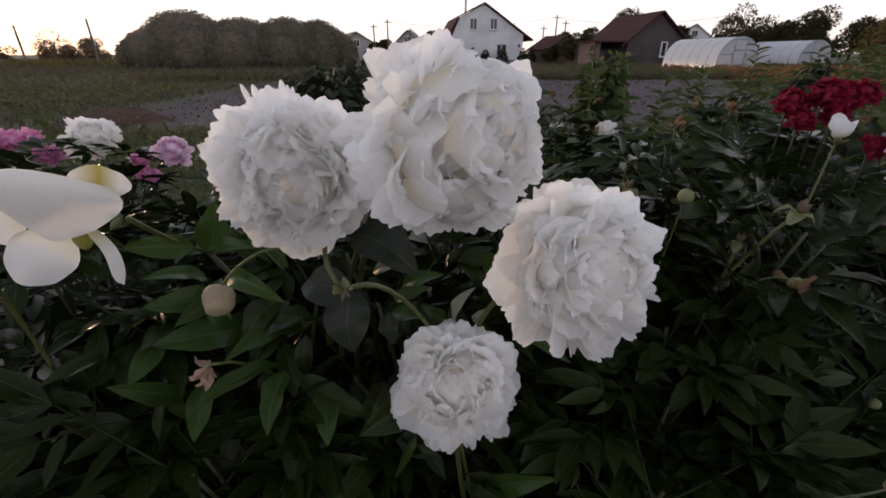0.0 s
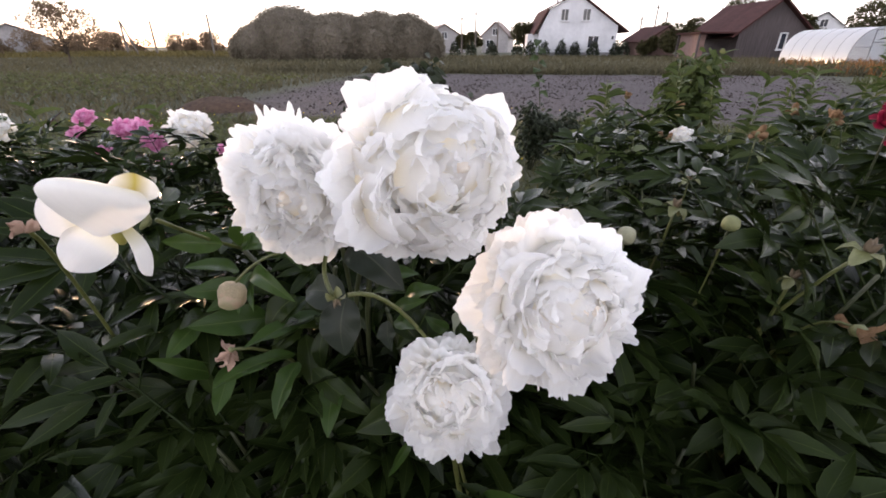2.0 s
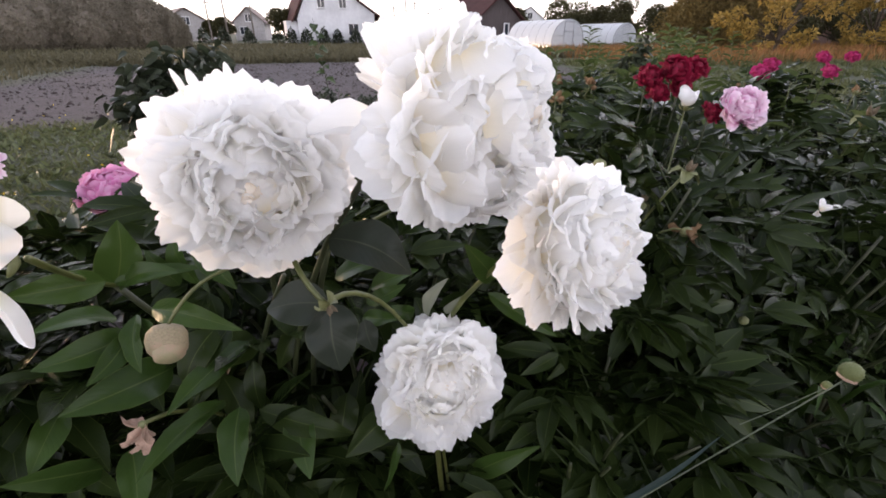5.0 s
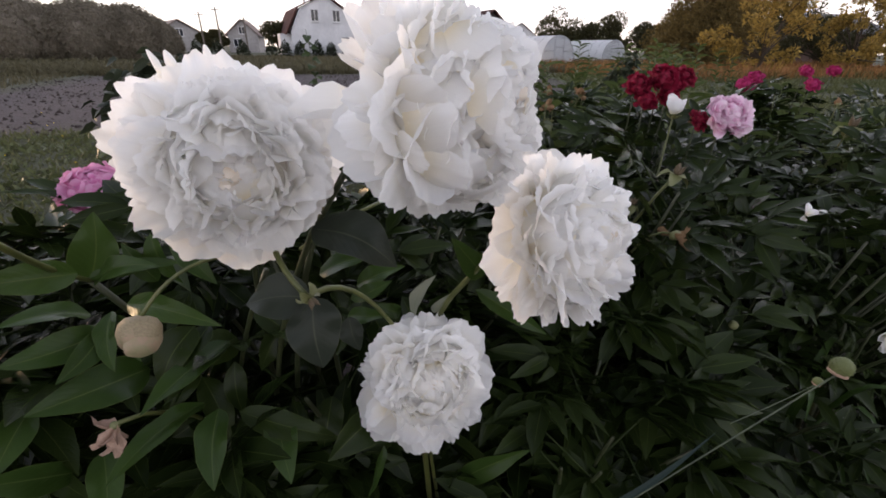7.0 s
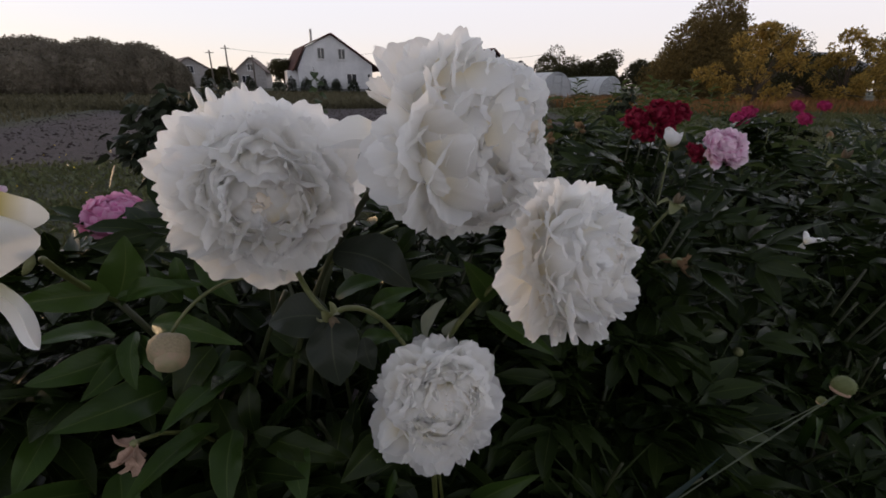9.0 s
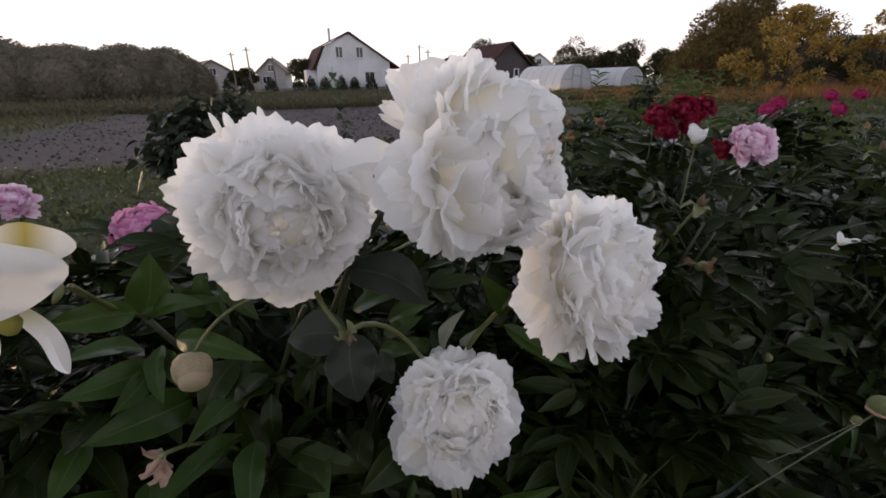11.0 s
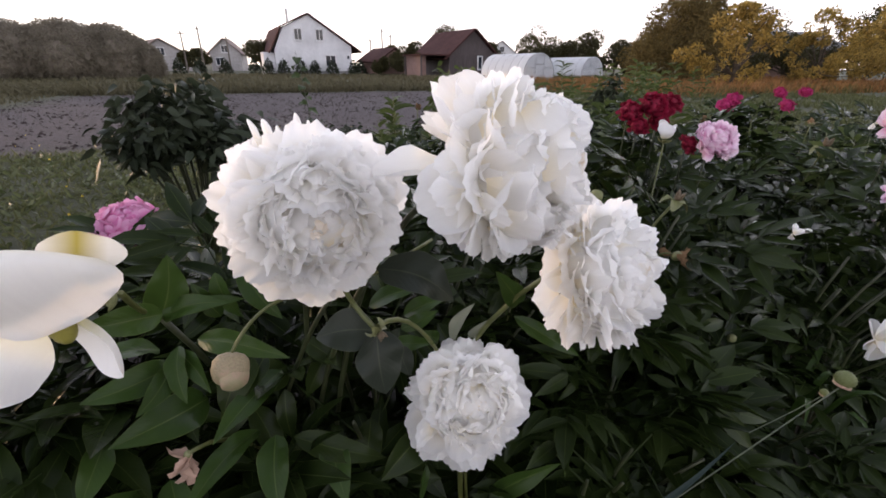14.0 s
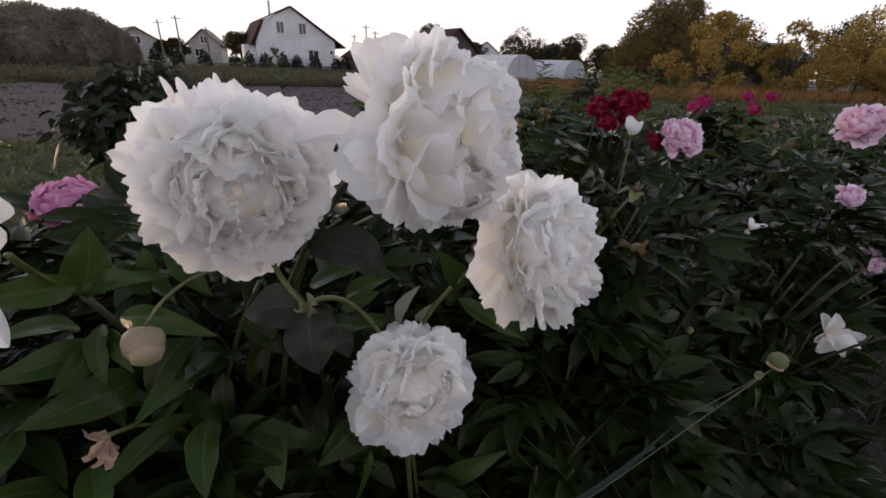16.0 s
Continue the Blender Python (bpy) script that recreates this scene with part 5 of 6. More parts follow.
for i, (at, way, face, length, width, bulge, mt) in enumerate((
        ((-0.158, 0.425, 0.965), (0.147, -0.625, -0.769), (-0.012, -0.771, 0.416), 0.028, 0.044, 0.078, BROAD),
        ((-0.202, 0.465, 0.925), (-0.551, -0.728, 0.076), (-0.059, 1.378, 0.193), 0.018, 0.028, 0.014, BROAD),
        ((-0.195, 0.475, 0.874), (-0.377, -0.770, -0.560), (-0.738, 1.127, 0.012), 0.028, 0.027, 0.019, BROAD),
        ((-0.132, 0.492, 0.870), (0.141, -0.020, -0.562), (0.963, 0.639, -0.410), 0.034, 0.031, 0.012, YELLOWPETAL),
        ((-0.135, 0.503, 0.936), (1.023, 0.226, -0.268), (0.103, 1.137, -0.835), 0.026, 0.016, 0.008, STREAKPETAL))):
    spoon(nod, at, way, face, length, width, bulge, mt, 800 + i)
sepals(nod, NODAT, (-0.8, -0.3, -0.1), 0.018, 4, 77)
bm = bmesh.new()
bmesh.ops.create_uvsphere(bm, u_segments=12, v_segments=8, radius=0.007)
bmesh.ops.transform(bm, matrix=Matrix.Translation(CORE + Vector((0.004, 0.004, 0.0))) @ Matrix.Diagonal((1.3, 1.0, 2.2, 1)), verts=bm.verts)
part("carpel", bm, plain("yellow_carpel", (0.20, 0.19, 0.03), (0.34, 0.30, 0.06), 90, 0.6, 0.2, 0.001), nod, "yellow-green carpels", True)


# ---- buds, pods and withered flowers ----
def lathe(profile, seg=12, ribs=0.0, nribs=5):
    """Corners of a turned body round z, with soft ribs."""
    v, f, u = [], [], []
    for j, (rr, z) in enumerate(profile):
        for k in range(seg):
            a = 6.28318 * k / seg
            q = rr * (1 + ribs * math.cos(nribs * a))
            v.append((q * math.cos(a), q * math.sin(a), z))
            u.append((k / seg, j / (len(profile) - 1)))
    for j in range(len(profile) - 1):
        for k in range(seg):
            f.append((j * seg + k, j * seg + (k + 1) % seg, (j + 1) * seg + (k + 1) % seg, (j + 1) * seg + k))
    return v, f, u


def peony_bud(at, axis, r, root, mid, label, material=None, stalk=None, thick=None):
    b = thing("peony_bud", label, "flower bud", None)
    tube("stem", bend(root, mid, at, 9), [thick or r * 0.085 + 0.0003] * 9, stalk or STEM, b, 7)
    v, f, u = lathe([(0.05, 0), (0.4, 0.02), (0.7, 0.12), (0.95, 0.45), (1.0, 0.9), (0.86, 1.4), (0.68, 1.62), (0.4, 1.78), (0.12, 1.84), (0.01, 1.80)], 26, 0.04, 3)
    a = Vector(axis).normalized()
    m = Matrix.Translation(Vector(at)) @ a.to_track_quat("Z", "Y").to_matrix().to_4x4() @ Matrix.Scale(r, 4)
    hold("bud", make_mesh("bud", v, f, material or BUDPINK, True, u), b, m)
    if material is None:
        for i in range(4):
            an = i * 1.65 + 0.2
            out = (a.orthogonal().normalized() * math.cos(an) + a.cross(a.orthogonal().normalized()) * math.sin(an))
            spoon(b, Vector(at) + a * r * (0.95 + 0.12 * i) + out * r * (0.98 + 0.03 * i), a + 0.3 * out.cross(a), out + 0.2 * a, r * 0.72, r * 0.78, r * 0.42, BUDPINK, 40 + i)
    me = petal_mesh(900, SEPAL, 4, 6, 0.45, 1.3, 0.02, 0.01, 0.6, 0.6)
    e1 = a.orthogonal().normalized()
    e2 = a.cross(e1)
    for i in range(4):
        an = i * 1.571 + 0.4
        out = math.cos(an) * e1 + math.sin(an) * e2
        hold("sepal", me, b, Matrix.Translation(Vector(at) + out * r * 0.35) @ frame_of(out * 0.9 + a * 0.9, a - out) @ Matrix.Diagonal((r * 1.3, r * 1.5, r * 1.2, 1)))
    return b


peony_bud((-0.055, 0.522, 0.812), (-0.25, -0.5, -1.0), 0.0170, (0.013, 0.56, 0.841), (-0.03, 0.55, 0.845), "round green peony bud with a pink crack, nodding")


def seed_pod(at, root, mid, r, label, up=(0, 0, 1), seed=0, petals=True):
    """A spent peony head: a few pointed carpels over drooping sepals."""
    q = random.Random(seed)
    p = thing("seed_pod", label, "seed pod", None, "spent peony heads")
    tube("stem", bend(root, mid, at, 8), [0.0028] * 8, STEM, p, 6)
    v, f, u = lathe([(0.1, 0), (0.42, 0.25), (0.5, 0.7), (0.32, 1.3), (0.1, 1.75), (0.02, 1.9)], 8)
    me = make_mesh("carpel", v, f, DRYPOD, True, u)
    sm = petal_mesh(950 + seed, SEPAL, 4, 6, 0.3, -0.9, 0.04, 0.03, 0.5, 0.7)
    a = Vector(up).normalized()
    e1 = a.orthogonal().normalized()
    e2 = a.cross(e1)
    for i in range(3):
        an = i * 2.094 + q.uniform(-0.3, 0.3)
        d = a + 0.5 * (math.cos(an) * e1 + math.sin(an) * e2)
        hold("carpel", me, p, Matrix.Translation(Vector(at)) @ d.normalized().to_track_quat("Z", "Y").to_matrix().to_4x4() @ Matrix.Scale(r * 0.75, 4))
    for i in range(4 if petals else 0):
        an = i * 1.571 + q.uniform(-0.3, 0.3)
        d = 0.9 * (math.cos(an) * e1 + math.sin(an) * e2) + a * q.uniform(-0.5, 0.2)
        hold("sepal", sm, p, Matrix.Translation(Vector(at)) @ frame_of(d, a) @ Matrix.Diagonal((r * 1.5, r * 2.2, r * 2, 1)))
    return p


DRYPOD = plain("dry_carpel", (0.10, 0.075, 0.05), (0.20, 0.155, 0.10), 60, 0.7, 0.3, 0.002)


def withered(at, root, mid, r, label, axis, seed, material=None):
    """A withered flower: crumpled hanging petals round a small heart."""
    q = random.Random(seed)
    w = thing("withered_flower", label, "withered flower", None, "withered peonies")
    tube("stem", bend(root, mid, at, 8), [0.0025] * 8, STEM, w, 6)
    a = Vector(axis).normalized()
    for i in range(9):
        me = petal_mesh(1000 + seed * 20 + i, material or DRY, 5, 6, q.uniform(0.2, 0.7), q.uniform(-1.2, 1.4), 0.16, 0.12, 0.4)
        d = a + Vector((q.gauss(0, 0.55), q.gauss(0, 0.55), q.gauss(0, 0.55)))
        hold("petal", me, w, Matrix.Translation(Vector(at)) @ frame_of(d, (q.random(), q.random(), q.random())) @ Matrix.Diagonal((r * q.uniform(0.4, 0.9), r * q.uniform(0.8, 1.5), r, 1)))
    v, f, u = lathe([(0.05, -0.2), (0.5, 0), (0.55, 0.4), (0.2, 0.8), (0.02, 0.9)], 8)
    hold("heart", make_mesh("heart", v, f, SEPAL, True, u), w, Matrix.Translation(Vector(at)) @ a.to_track_quat("Z", "Y").to_matrix().to_4x4() @ Matrix.Scale(r * (0.35 if material else 0.7), 4))
    return w


DRYPINK = plain("withered_pink_petal", (0.34, 0.19, 0.13), (0.62, 0.46, 0.36), 110, 0.75, 0.4, 0.002)
seed_pod((0.085, 0.50, 0.812), (0.059, 0.57, 0.852), (0.058, 0.51, 0.845), 0.0075, "small green spent pod in the leaves", (0.3, -0.6, -0.5), 1)
withered((-0.125, 0.572, 0.660), (-0.02, 0.78, 0.30), (-0.07, 0.66, 0.62), 0.026, "withered pinkish peony hanging among dark leaves", (-0.9, -0.5, -0.5), 1, DRYPINK)
withered((0.850, 0.742, 0.672), (0.80, 0.85, 0.45), (0.80, 0.80, 0.68), 0.034, "withered brown peony head among the leaves", (0.3, -0.3, -0.5), 2)
withered((1.55, 2.0, 0.82), (1.55, 2.1, 0.3), (1.56, 2.1, 0.7), 0.034, "brown withered peony over the bed", (0.1, -0.2, 1), 3)
withered((-0.19, 1.06, 0.785), (-0.15, 1.1, 0.5), (-0.1, 1.1, 0.8), 0.03, "dry curled petal beside a pink peony", (1, -0.1, 0.1), 4, DRYPINK)
withered((-0.242, 0.46, 0.898), (-0.40, 0.66, 0.45), (-0.30, 0.52, 0.858), 0.014, "withered pinkish-brown bud near the nodding flower", (-0.1, -0.5, 0.3), 5, DRYPINK)
seed_pod((0.815, 0.742, 0.805), (0.72, 0.90, 0.30), (0.74, 0.80, 0.66), 0.017, "spent peony pod with drooping sepals on a thick stalk", (0.2, -0.2, 1), 2)
seed_pod((0.935, 1.045, 0.668), (0.9, 1.1, 0.25), (0.93, 1.06, 0.55), 0.015, "spent peony pod with drooping sepals", (0, -0.1, 1), 3)
seed_pod((0.640, 1.0, 0.775), (0.58, 1.05, 0.3), (0.62, 1.0, 0.6), 0.015, "spent peony pod with drooping sepals", (0.1, -0.1, 1), 4)
seed_pod((0.80, 1.35, 0.74), (0.78, 1.4, 0.3), (0.8, 1.36, 0.6), 0.016, "spent peony pod with drooping sepals", (0, 0, 1), 5)
seed_pod((2.2, 1.15, 0.77), (2.2, 1.25, 0.3), (2.22, 1.2, 0.6), 0.03, "yellow-green cluster of old pods on a stalk", (0, 0, 1), 6)
seed_pod((0.757, 0.78, 0.735), (0.74, 0.82, 0.4), (0.745, 0.79, 0.6), 0.012, "spent peony pod with drooping sepals", (0.2, 0, 1), 7)
peony_bud((0.758, 1.0, 0.735), (0, 0, 1), 0.013, (0.74, 1.05, 0.3), (0.75, 1.02, 0.6), "closed green bud on an upright stalk", BUDGREEN)
peony_bud((0.655, 0.815, 0.80), (0.1, 0, 1), 0.014, (0.62, 0.9, 0.3), (0.65, 0.84, 0.6), "closed green bud behind a white bloom", BUDGREEN)
peony_bud((1.02, 0.662, 0.435), (0.3, -0.1, 1), 0.011, (0.75, 0.55, 0.10), (0.92, 0.60, 0.36), "closed green bud on a thin leaning stalk", BUDGREEN)

peony_bud((0.488, 0.80, 0.774), (0.1, -0.1, 1), 0.016, (0.468, 0.9, 0.3), (0.488, 0.84, 0.6), "pale green bud close behind a white bloom", PALEBUD)

# leaning knobbly flower heads by the path
def knob_head(at, axis, r, root, mid, label, thick):
    """A round green head set with small beads over a pinkish collar, on a long bare stalk."""
    k = thing("flower_head", label, "flower head", None, "knobbly flower heads")
    a = Vector(axis).normalized()
    tube("stem", bend(root, mid, at, 12), [thick] * 12, PALESTEM, k, 7)
    turn = Matrix.Translation(Vector(at)) @ a.to_track_quat("Z", "Y").to_matrix().to_4x4() @ Matrix.Scale(r, 4)
    v, f, u = lathe([(0.1, 0), (0.75, 0.1), (0.95, 0.35), (0.6, 0.5)], 14, 0.08, 6)
    hold("collar", make_mesh("collar", v, f, DRYPINK, True, u), k, turn, "pinkish collar under the head")
    v, f, u = lathe([(0.7, 0.3), (0.96, 0.7), (0.98, 1.2), (0.8, 1.65), (0.45, 1.92), (0.02, 2.0)], 14)
    arrs = [(v, f, u)]
    for i in range(90):
        c = 1 - 1.7 * (i + 0.5) / 90
        an, w = i * 2.39996, math.sqrt(max(0, 1 - c * c))
        p = Vector((w * math.cos(an), w * math.sin(an), 1.0 + c * 0.98))
        ring = [(0, 0, 0.13)] + [(0.085 * math.cos(1.2566 * q), 0.085 * math.sin(1.2566 * q), -0.02) for q in range(5)]
        tw = Vector((p.x, p.y, p.z - 1)).to_track_quat("Z", "Y").to_matrix()
        arrs.append(([p + tw @ Vector(e) for e in ring], [(0, 1 + q, 1 + (q + 1) % 5) for q in range(5)], [(0.5, 0.5)] * 6))
    v, f, u = join_arrays(arrs)
    hold("head", make_mesh("head", v, f, KNOBGREEN, True, u), k, turn)
    return k


KNOBGREEN = plain("knob_skin", (0.075, 0.095, 0.025), (0.16, 0.18, 0.055), 90, 0.6, 0.3, 0.001)
PALESTEM = plain("pale_bare_stalk", (0.04, 0.055, 0.03), (0.085, 0.105, 0.055), 60, 0.5, 0.2, 0.001)
knob_head((0.560, 0.300, 0.738), (0.25, -0.05, 1), 0.0098, (0.30, 0.36, 0.52), (0.47, 0.32, 0.665), "green knobbly flower head on a long bare stalk", 0.0008)
knob_head((0.563, 0.312, 0.714), (0.2, -0.1, 1), 0.0045, (0.50, 0.34, 0.655), (0.545, 0.322, 0.69), "small green flower head on a thin stalk", 0.0005)
single_leaf((0.27, 0.385, 0.50), (0.490, 0.345, 0.640), (0.2, -0.3, 0.9), 0.008, THINBLUE, 0.03, "", thing("blade_tuft", "long blue-green grass blade leaning along the path edge", "grass"))


# ---- other flowers in the bed ----
def coloured_peony(label, c, r, axis, petals, n, seed, group, root=None, ball=0.62, reach=108):
    f = thing("peony_flower", label, "peony", None, group)
    base = root or (c[0] + 0.03, c[1] + 0.08, 0.1)
    stem_to(f, base, (base[0] * 0.4 + c[0] * 0.6, base[1] * 0.4 + c[1] * 0.6, c[2] * 0.6), Vector(c) - Vector(axis).normalized() * r * 0.3, 0.0028, DARKSTEM if c[1] > 0.8 else STEM)
    sepals(f, Vector(c) - Vector(axis).normalized() * r * 0.3, axis, r * 0.5, 5, seed)
    ruffled_bloom(f, c, r, axis, petals, seed, depth=0.78, reach=reach, ball=ball, n_ball=n * 2 // 5, n_skirt=n * 2 // 5, collar=n // 6, heart=0, loose=0.15)
    return f


coloured_peony("single lilac-pink double peony, flat and ruffled", (-0.252, 1.100, 0.772), 0.066, (0.0, -0.35, 1), PINK_SET, 70, 11, "pink peonies", ball=0.75, reach=95)
coloured_peony("large pale pink peony with lilac petals", (1.378, 1.078, 0.852), 0.080, (-0.2, -0.75, 0.6), PALE_SET, 80, 12, "pink peonies")
loose_bloom = thing("peony_flower", "small loose white peony with few petals on a tall bare stalk", "peony", None, "white peonies in the bed")
tube("stem", bend((0.98, 0.95, 0.35), (1.17, 1.10, 0.60), (1.272, 1.18, 0.835), 9), [0.0026] * 9, STEM, loose_bloom, 7)
sepals(loose_bloom, (1.272, 1.18, 0.832), (0.1, -0.1, 1), 0.030, 4, 13)
for i, (dx, dy, dz, ln) in enumerate(((-0.020, -0.012, 0.022, 0.034), (0.018, -0.010, 0.018, 0.030), (0.004, 0.018, 0.026, 0.034), (-0.004, -0.022, 0.012, 0.026))):
    spoon(loose_bloom, (1.272 + dx, 1.18 + dy, 0.845 + dz), (dx * 34, dy * 34, 0.9), (dx, dy, -0.010), ln, 0.024, 0.014, BROAD, 830 + i)
for i, (c, r) in enumerate((((1.19, 1.27, 0.925), 0.050), ((1.27, 1.25, 0.945), 0.058), ((1.36, 1.29, 0.935), 0.055), ((1.45, 1.33, 0.94), 0.052), ((1.21, 1.24, 0.88), 0.042), ((1.31, 1.25, 0.89), 0.04))):
    coloured_peony("deep crimson double peony in a dense cluster", c, r, (-0.2, -0.7, 0.7), CRIMSON_SET, 75, 21 + i, "crimson peonies")
coloured_peony("deep crimson peony half hidden under a pink one", (1.33, 1.13, 0.83), 0.04, (0, -0.7, 0.6), CRIMSON_SET, 40, 27, "crimson peonies")
for i, (c, r) in enumerate((((2.54, 1.86, 0.86), 0.058), ((2.66, 1.90, 0.895), 0.055), ((2.83, 1.75, 0.938), 0.045), ((3.02, 1.72, 0.94), 0.042), ((2.80, 1.68, 0.875), 0.05))):
    coloured_peony("bright magenta peony farther along the bed", c, r, (-0.3, -0.6, 0.8), ROSE_SET, 46, 31 + i, "magenta peonies")
coloured_peony("pale pink peony with drooping outer petals", (2.06, 0.88, 0.905), 0.088, (-0.5, -0.6, 0.4), PALE_SET, 70, 41, "pink peonies", reach=125)
coloured_peony("small ruffled pale pink peony", (1.83, 0.75, 0.695), 0.048, (-0.4, -0.6, 0.6), PALE_SET, 60, 42, "pink peonies")
coloured_peony("small pale pink peony low in the bed", (1.88, 0.66, 0.50), 0.06, (-0.4, -0.6, 0.6), PALE_SET, 60, 43, "pink peonies")
coloured_peony("small white peony far back in the bed", (1.03, 2.08, 0.73), 0.055, (-0.2, -0.4, 0.8), WHITE_SET, 60, 44, "white peonies in the bed")
coloured_peony("white double peony among pink ones", (-1.26, 2.05, 0.715), 0.110, (0.3, -0.6, 0.7), WHITE_SET, 110, 45, "white peonies in the bed")
coloured_peony("white peony with a blush pink collar", (-0.93, 2.05, 0.655), 0.085, (0.3, -0.6, 0.7), PALE_SET, 80, 46, "pink peonies")
coloured_peony("white double peony beside tall green weeds", (-2.2, 1.9, 0.72), 0.10, (0.3, -0.6, 0.7), WHITE_SET, 80, 47, "white peonies in the bed")
for i, (c, r) in enumerate((((-1.76, 2.0, 0.77), 0.055), ((-1.84, 2.0, 0.69), 0.05), ((-1.56, 2.0, 0.715), 0.075), ((-1.47, 2.0, 0.725), 0.06), ((-1.41, 1.98, 0.655), 0.07), ((-1.67, 1.95, 0.60), 0.06), ((-1.36, 1.95, 0.54), 0.055), ((-1.0, 1.95, 0.575), 0.055), ((-1.05, 2.0, 0.63), 0.05))):
    coloured_peony("pink peony in a loose cluster", c, r, (0.3, -0.5, 0.8), PINK_SET, 40, 51 + i, "pink peonies", ball=0.5)
def ragged_flower(c, r, n, seed, label):
    """A spent white flower: a few long narrow petals hanging apart on a short stalk."""
    q = random.Random(seed)
    f = thing("peony_flower", label, "peony", None, "white peonies in the bed")
    stem_to(f, (c[0] + 0.02, c[1] + 0.08, 0.1), (c[0] + 0.01, c[1] + 0.05, c[2] * 0.6), c, 0.0022, DARKSTEM)
    for i in range(n):
        a = i * 6.283 / n + q.uniform(-0.4, 0.4)
        d = Vector((math.cos(a), 0.5 * math.sin(a) - 0.3, q.uniform(-0.7, 0.7)))
        hold("petal", GUARD_PETAL if i % 2 else LONG_PETAL, f, Matrix.Translation(Vector(c)) @ frame_of(d, (-0.3, -0.8, 0.5)) @ Matrix.Diagonal((r * q.uniform(0.28, 0.5), r * q.uniform(0.8, 1.25), r, 1)))
    return f


ragged_flower((1.212, 0.698, 0.685), 0.038, 4, 71, "ragged white flower with only a few narrow petals")
ragged_flower((1.470, 0.545, 0.385), 0.072, 12, 72, "shaggy white flower low in the foliage")
ragged_flower((2.9, 1.3, 0.82), 0.05, 6, 73, "shaggy white flower beside pink peonies")


# strap-leaved clump at the bed edge
def strap_clump(x, y, n, h, spread, seed, label, material):
    q = random.Random(seed)
    c = thing("daylily_clump", label, "daylily", pose(x, y, 0))
    for i in range(n):
        a = q.uniform(0, 6.283)
        rr, hh = spread * q.uniform(0.5, 1.1), h * q.uniform(0.75, 1.1)
        pts = bend((0.03 * math.cos(a), 0.03 * math.sin(a), -0.02), (rr * 0.35 * math.cos(a), rr * 0.35 * math.sin(a), hh * 1.25), (rr * math.cos(a), rr * math.sin(a), hh * q.uniform(0.55, 0.95)), 9)
        v, f, u = [], [], []
        side = Vector((-math.sin(a), math.cos(a), 0))
        for k, p in enumerate(pts):
            w = 0.009 * (1 - (k / 8) ** 3) + 0.0006
            for sgn, uu in ((-1, 0.0), (0, 0.5), (1, 1.0)):
                v.append(p + side * w * sgn + Vector((0, 0, abs(sgn) * w * 0.6)))
                u.append((uu, k / 8))
        for k in range(8):
            for j in range(2):
                f.append((k * 3 + j, k * 3 + j + 1, (k + 1) * 3 + j + 1, (k + 1) * 3 + j))
        hold("blade", make_mesh("blade", v, f, material, True, u), c)
    return c


STRAP = leaf_material("strap_leaf", (0.010, 0.016, 0.008), (0.022, 0.032, 0.014), (0.04, 0.05, 0.03), 0.24, 0.15, shine=0.6)
strap_clump(-0.50, 0.50, 22, 0.56, 0.30, 5, "clump of arching strap-shaped green leaves", STRAP)
strap_clump(-0.85, 0.72, 18, 0.55, 0.30, 6, "clump of arching strap-shaped green leaves", STRAP)
strap_clump(1.15, 0.55, 20, 0.40, 0.30, 7, "low tuft of arching grass-like leaves", BRIGHTLEAF)

# petals that have dropped onto the foliage
drop = petal_mesh(990, WHITE, 6, 6, 0.3, 0.5, 0.03, 0.03, 0.3)
q = random.Random(9)
for px, py, pz in ((1.10, 0.62, 0.36), (0.95, 0.72, 0.50), (1.75, 0.62, 0.44), (0.62, 0.70, 0.42), (1.48, 0.95, 0.60), (-0.62, 0.75, 0.58), (-0.48, 0.62, 0.52), (2.05, 1.15, 0.64), (0.72, 1.10, 0.66), (-0.95, 0.95, 0.48)):
    tagged(hold("fallen_petal", drop, None, pose(px, py, pz, q.uniform(-40, 40), q.uniform(-40, 40), q.uniform(0, 360)) @ Matrix.Scale(q.uniform(0.016, 0.030), 4)), "white petal dropped onto dark peony leaves", "petal", "fallen petals")

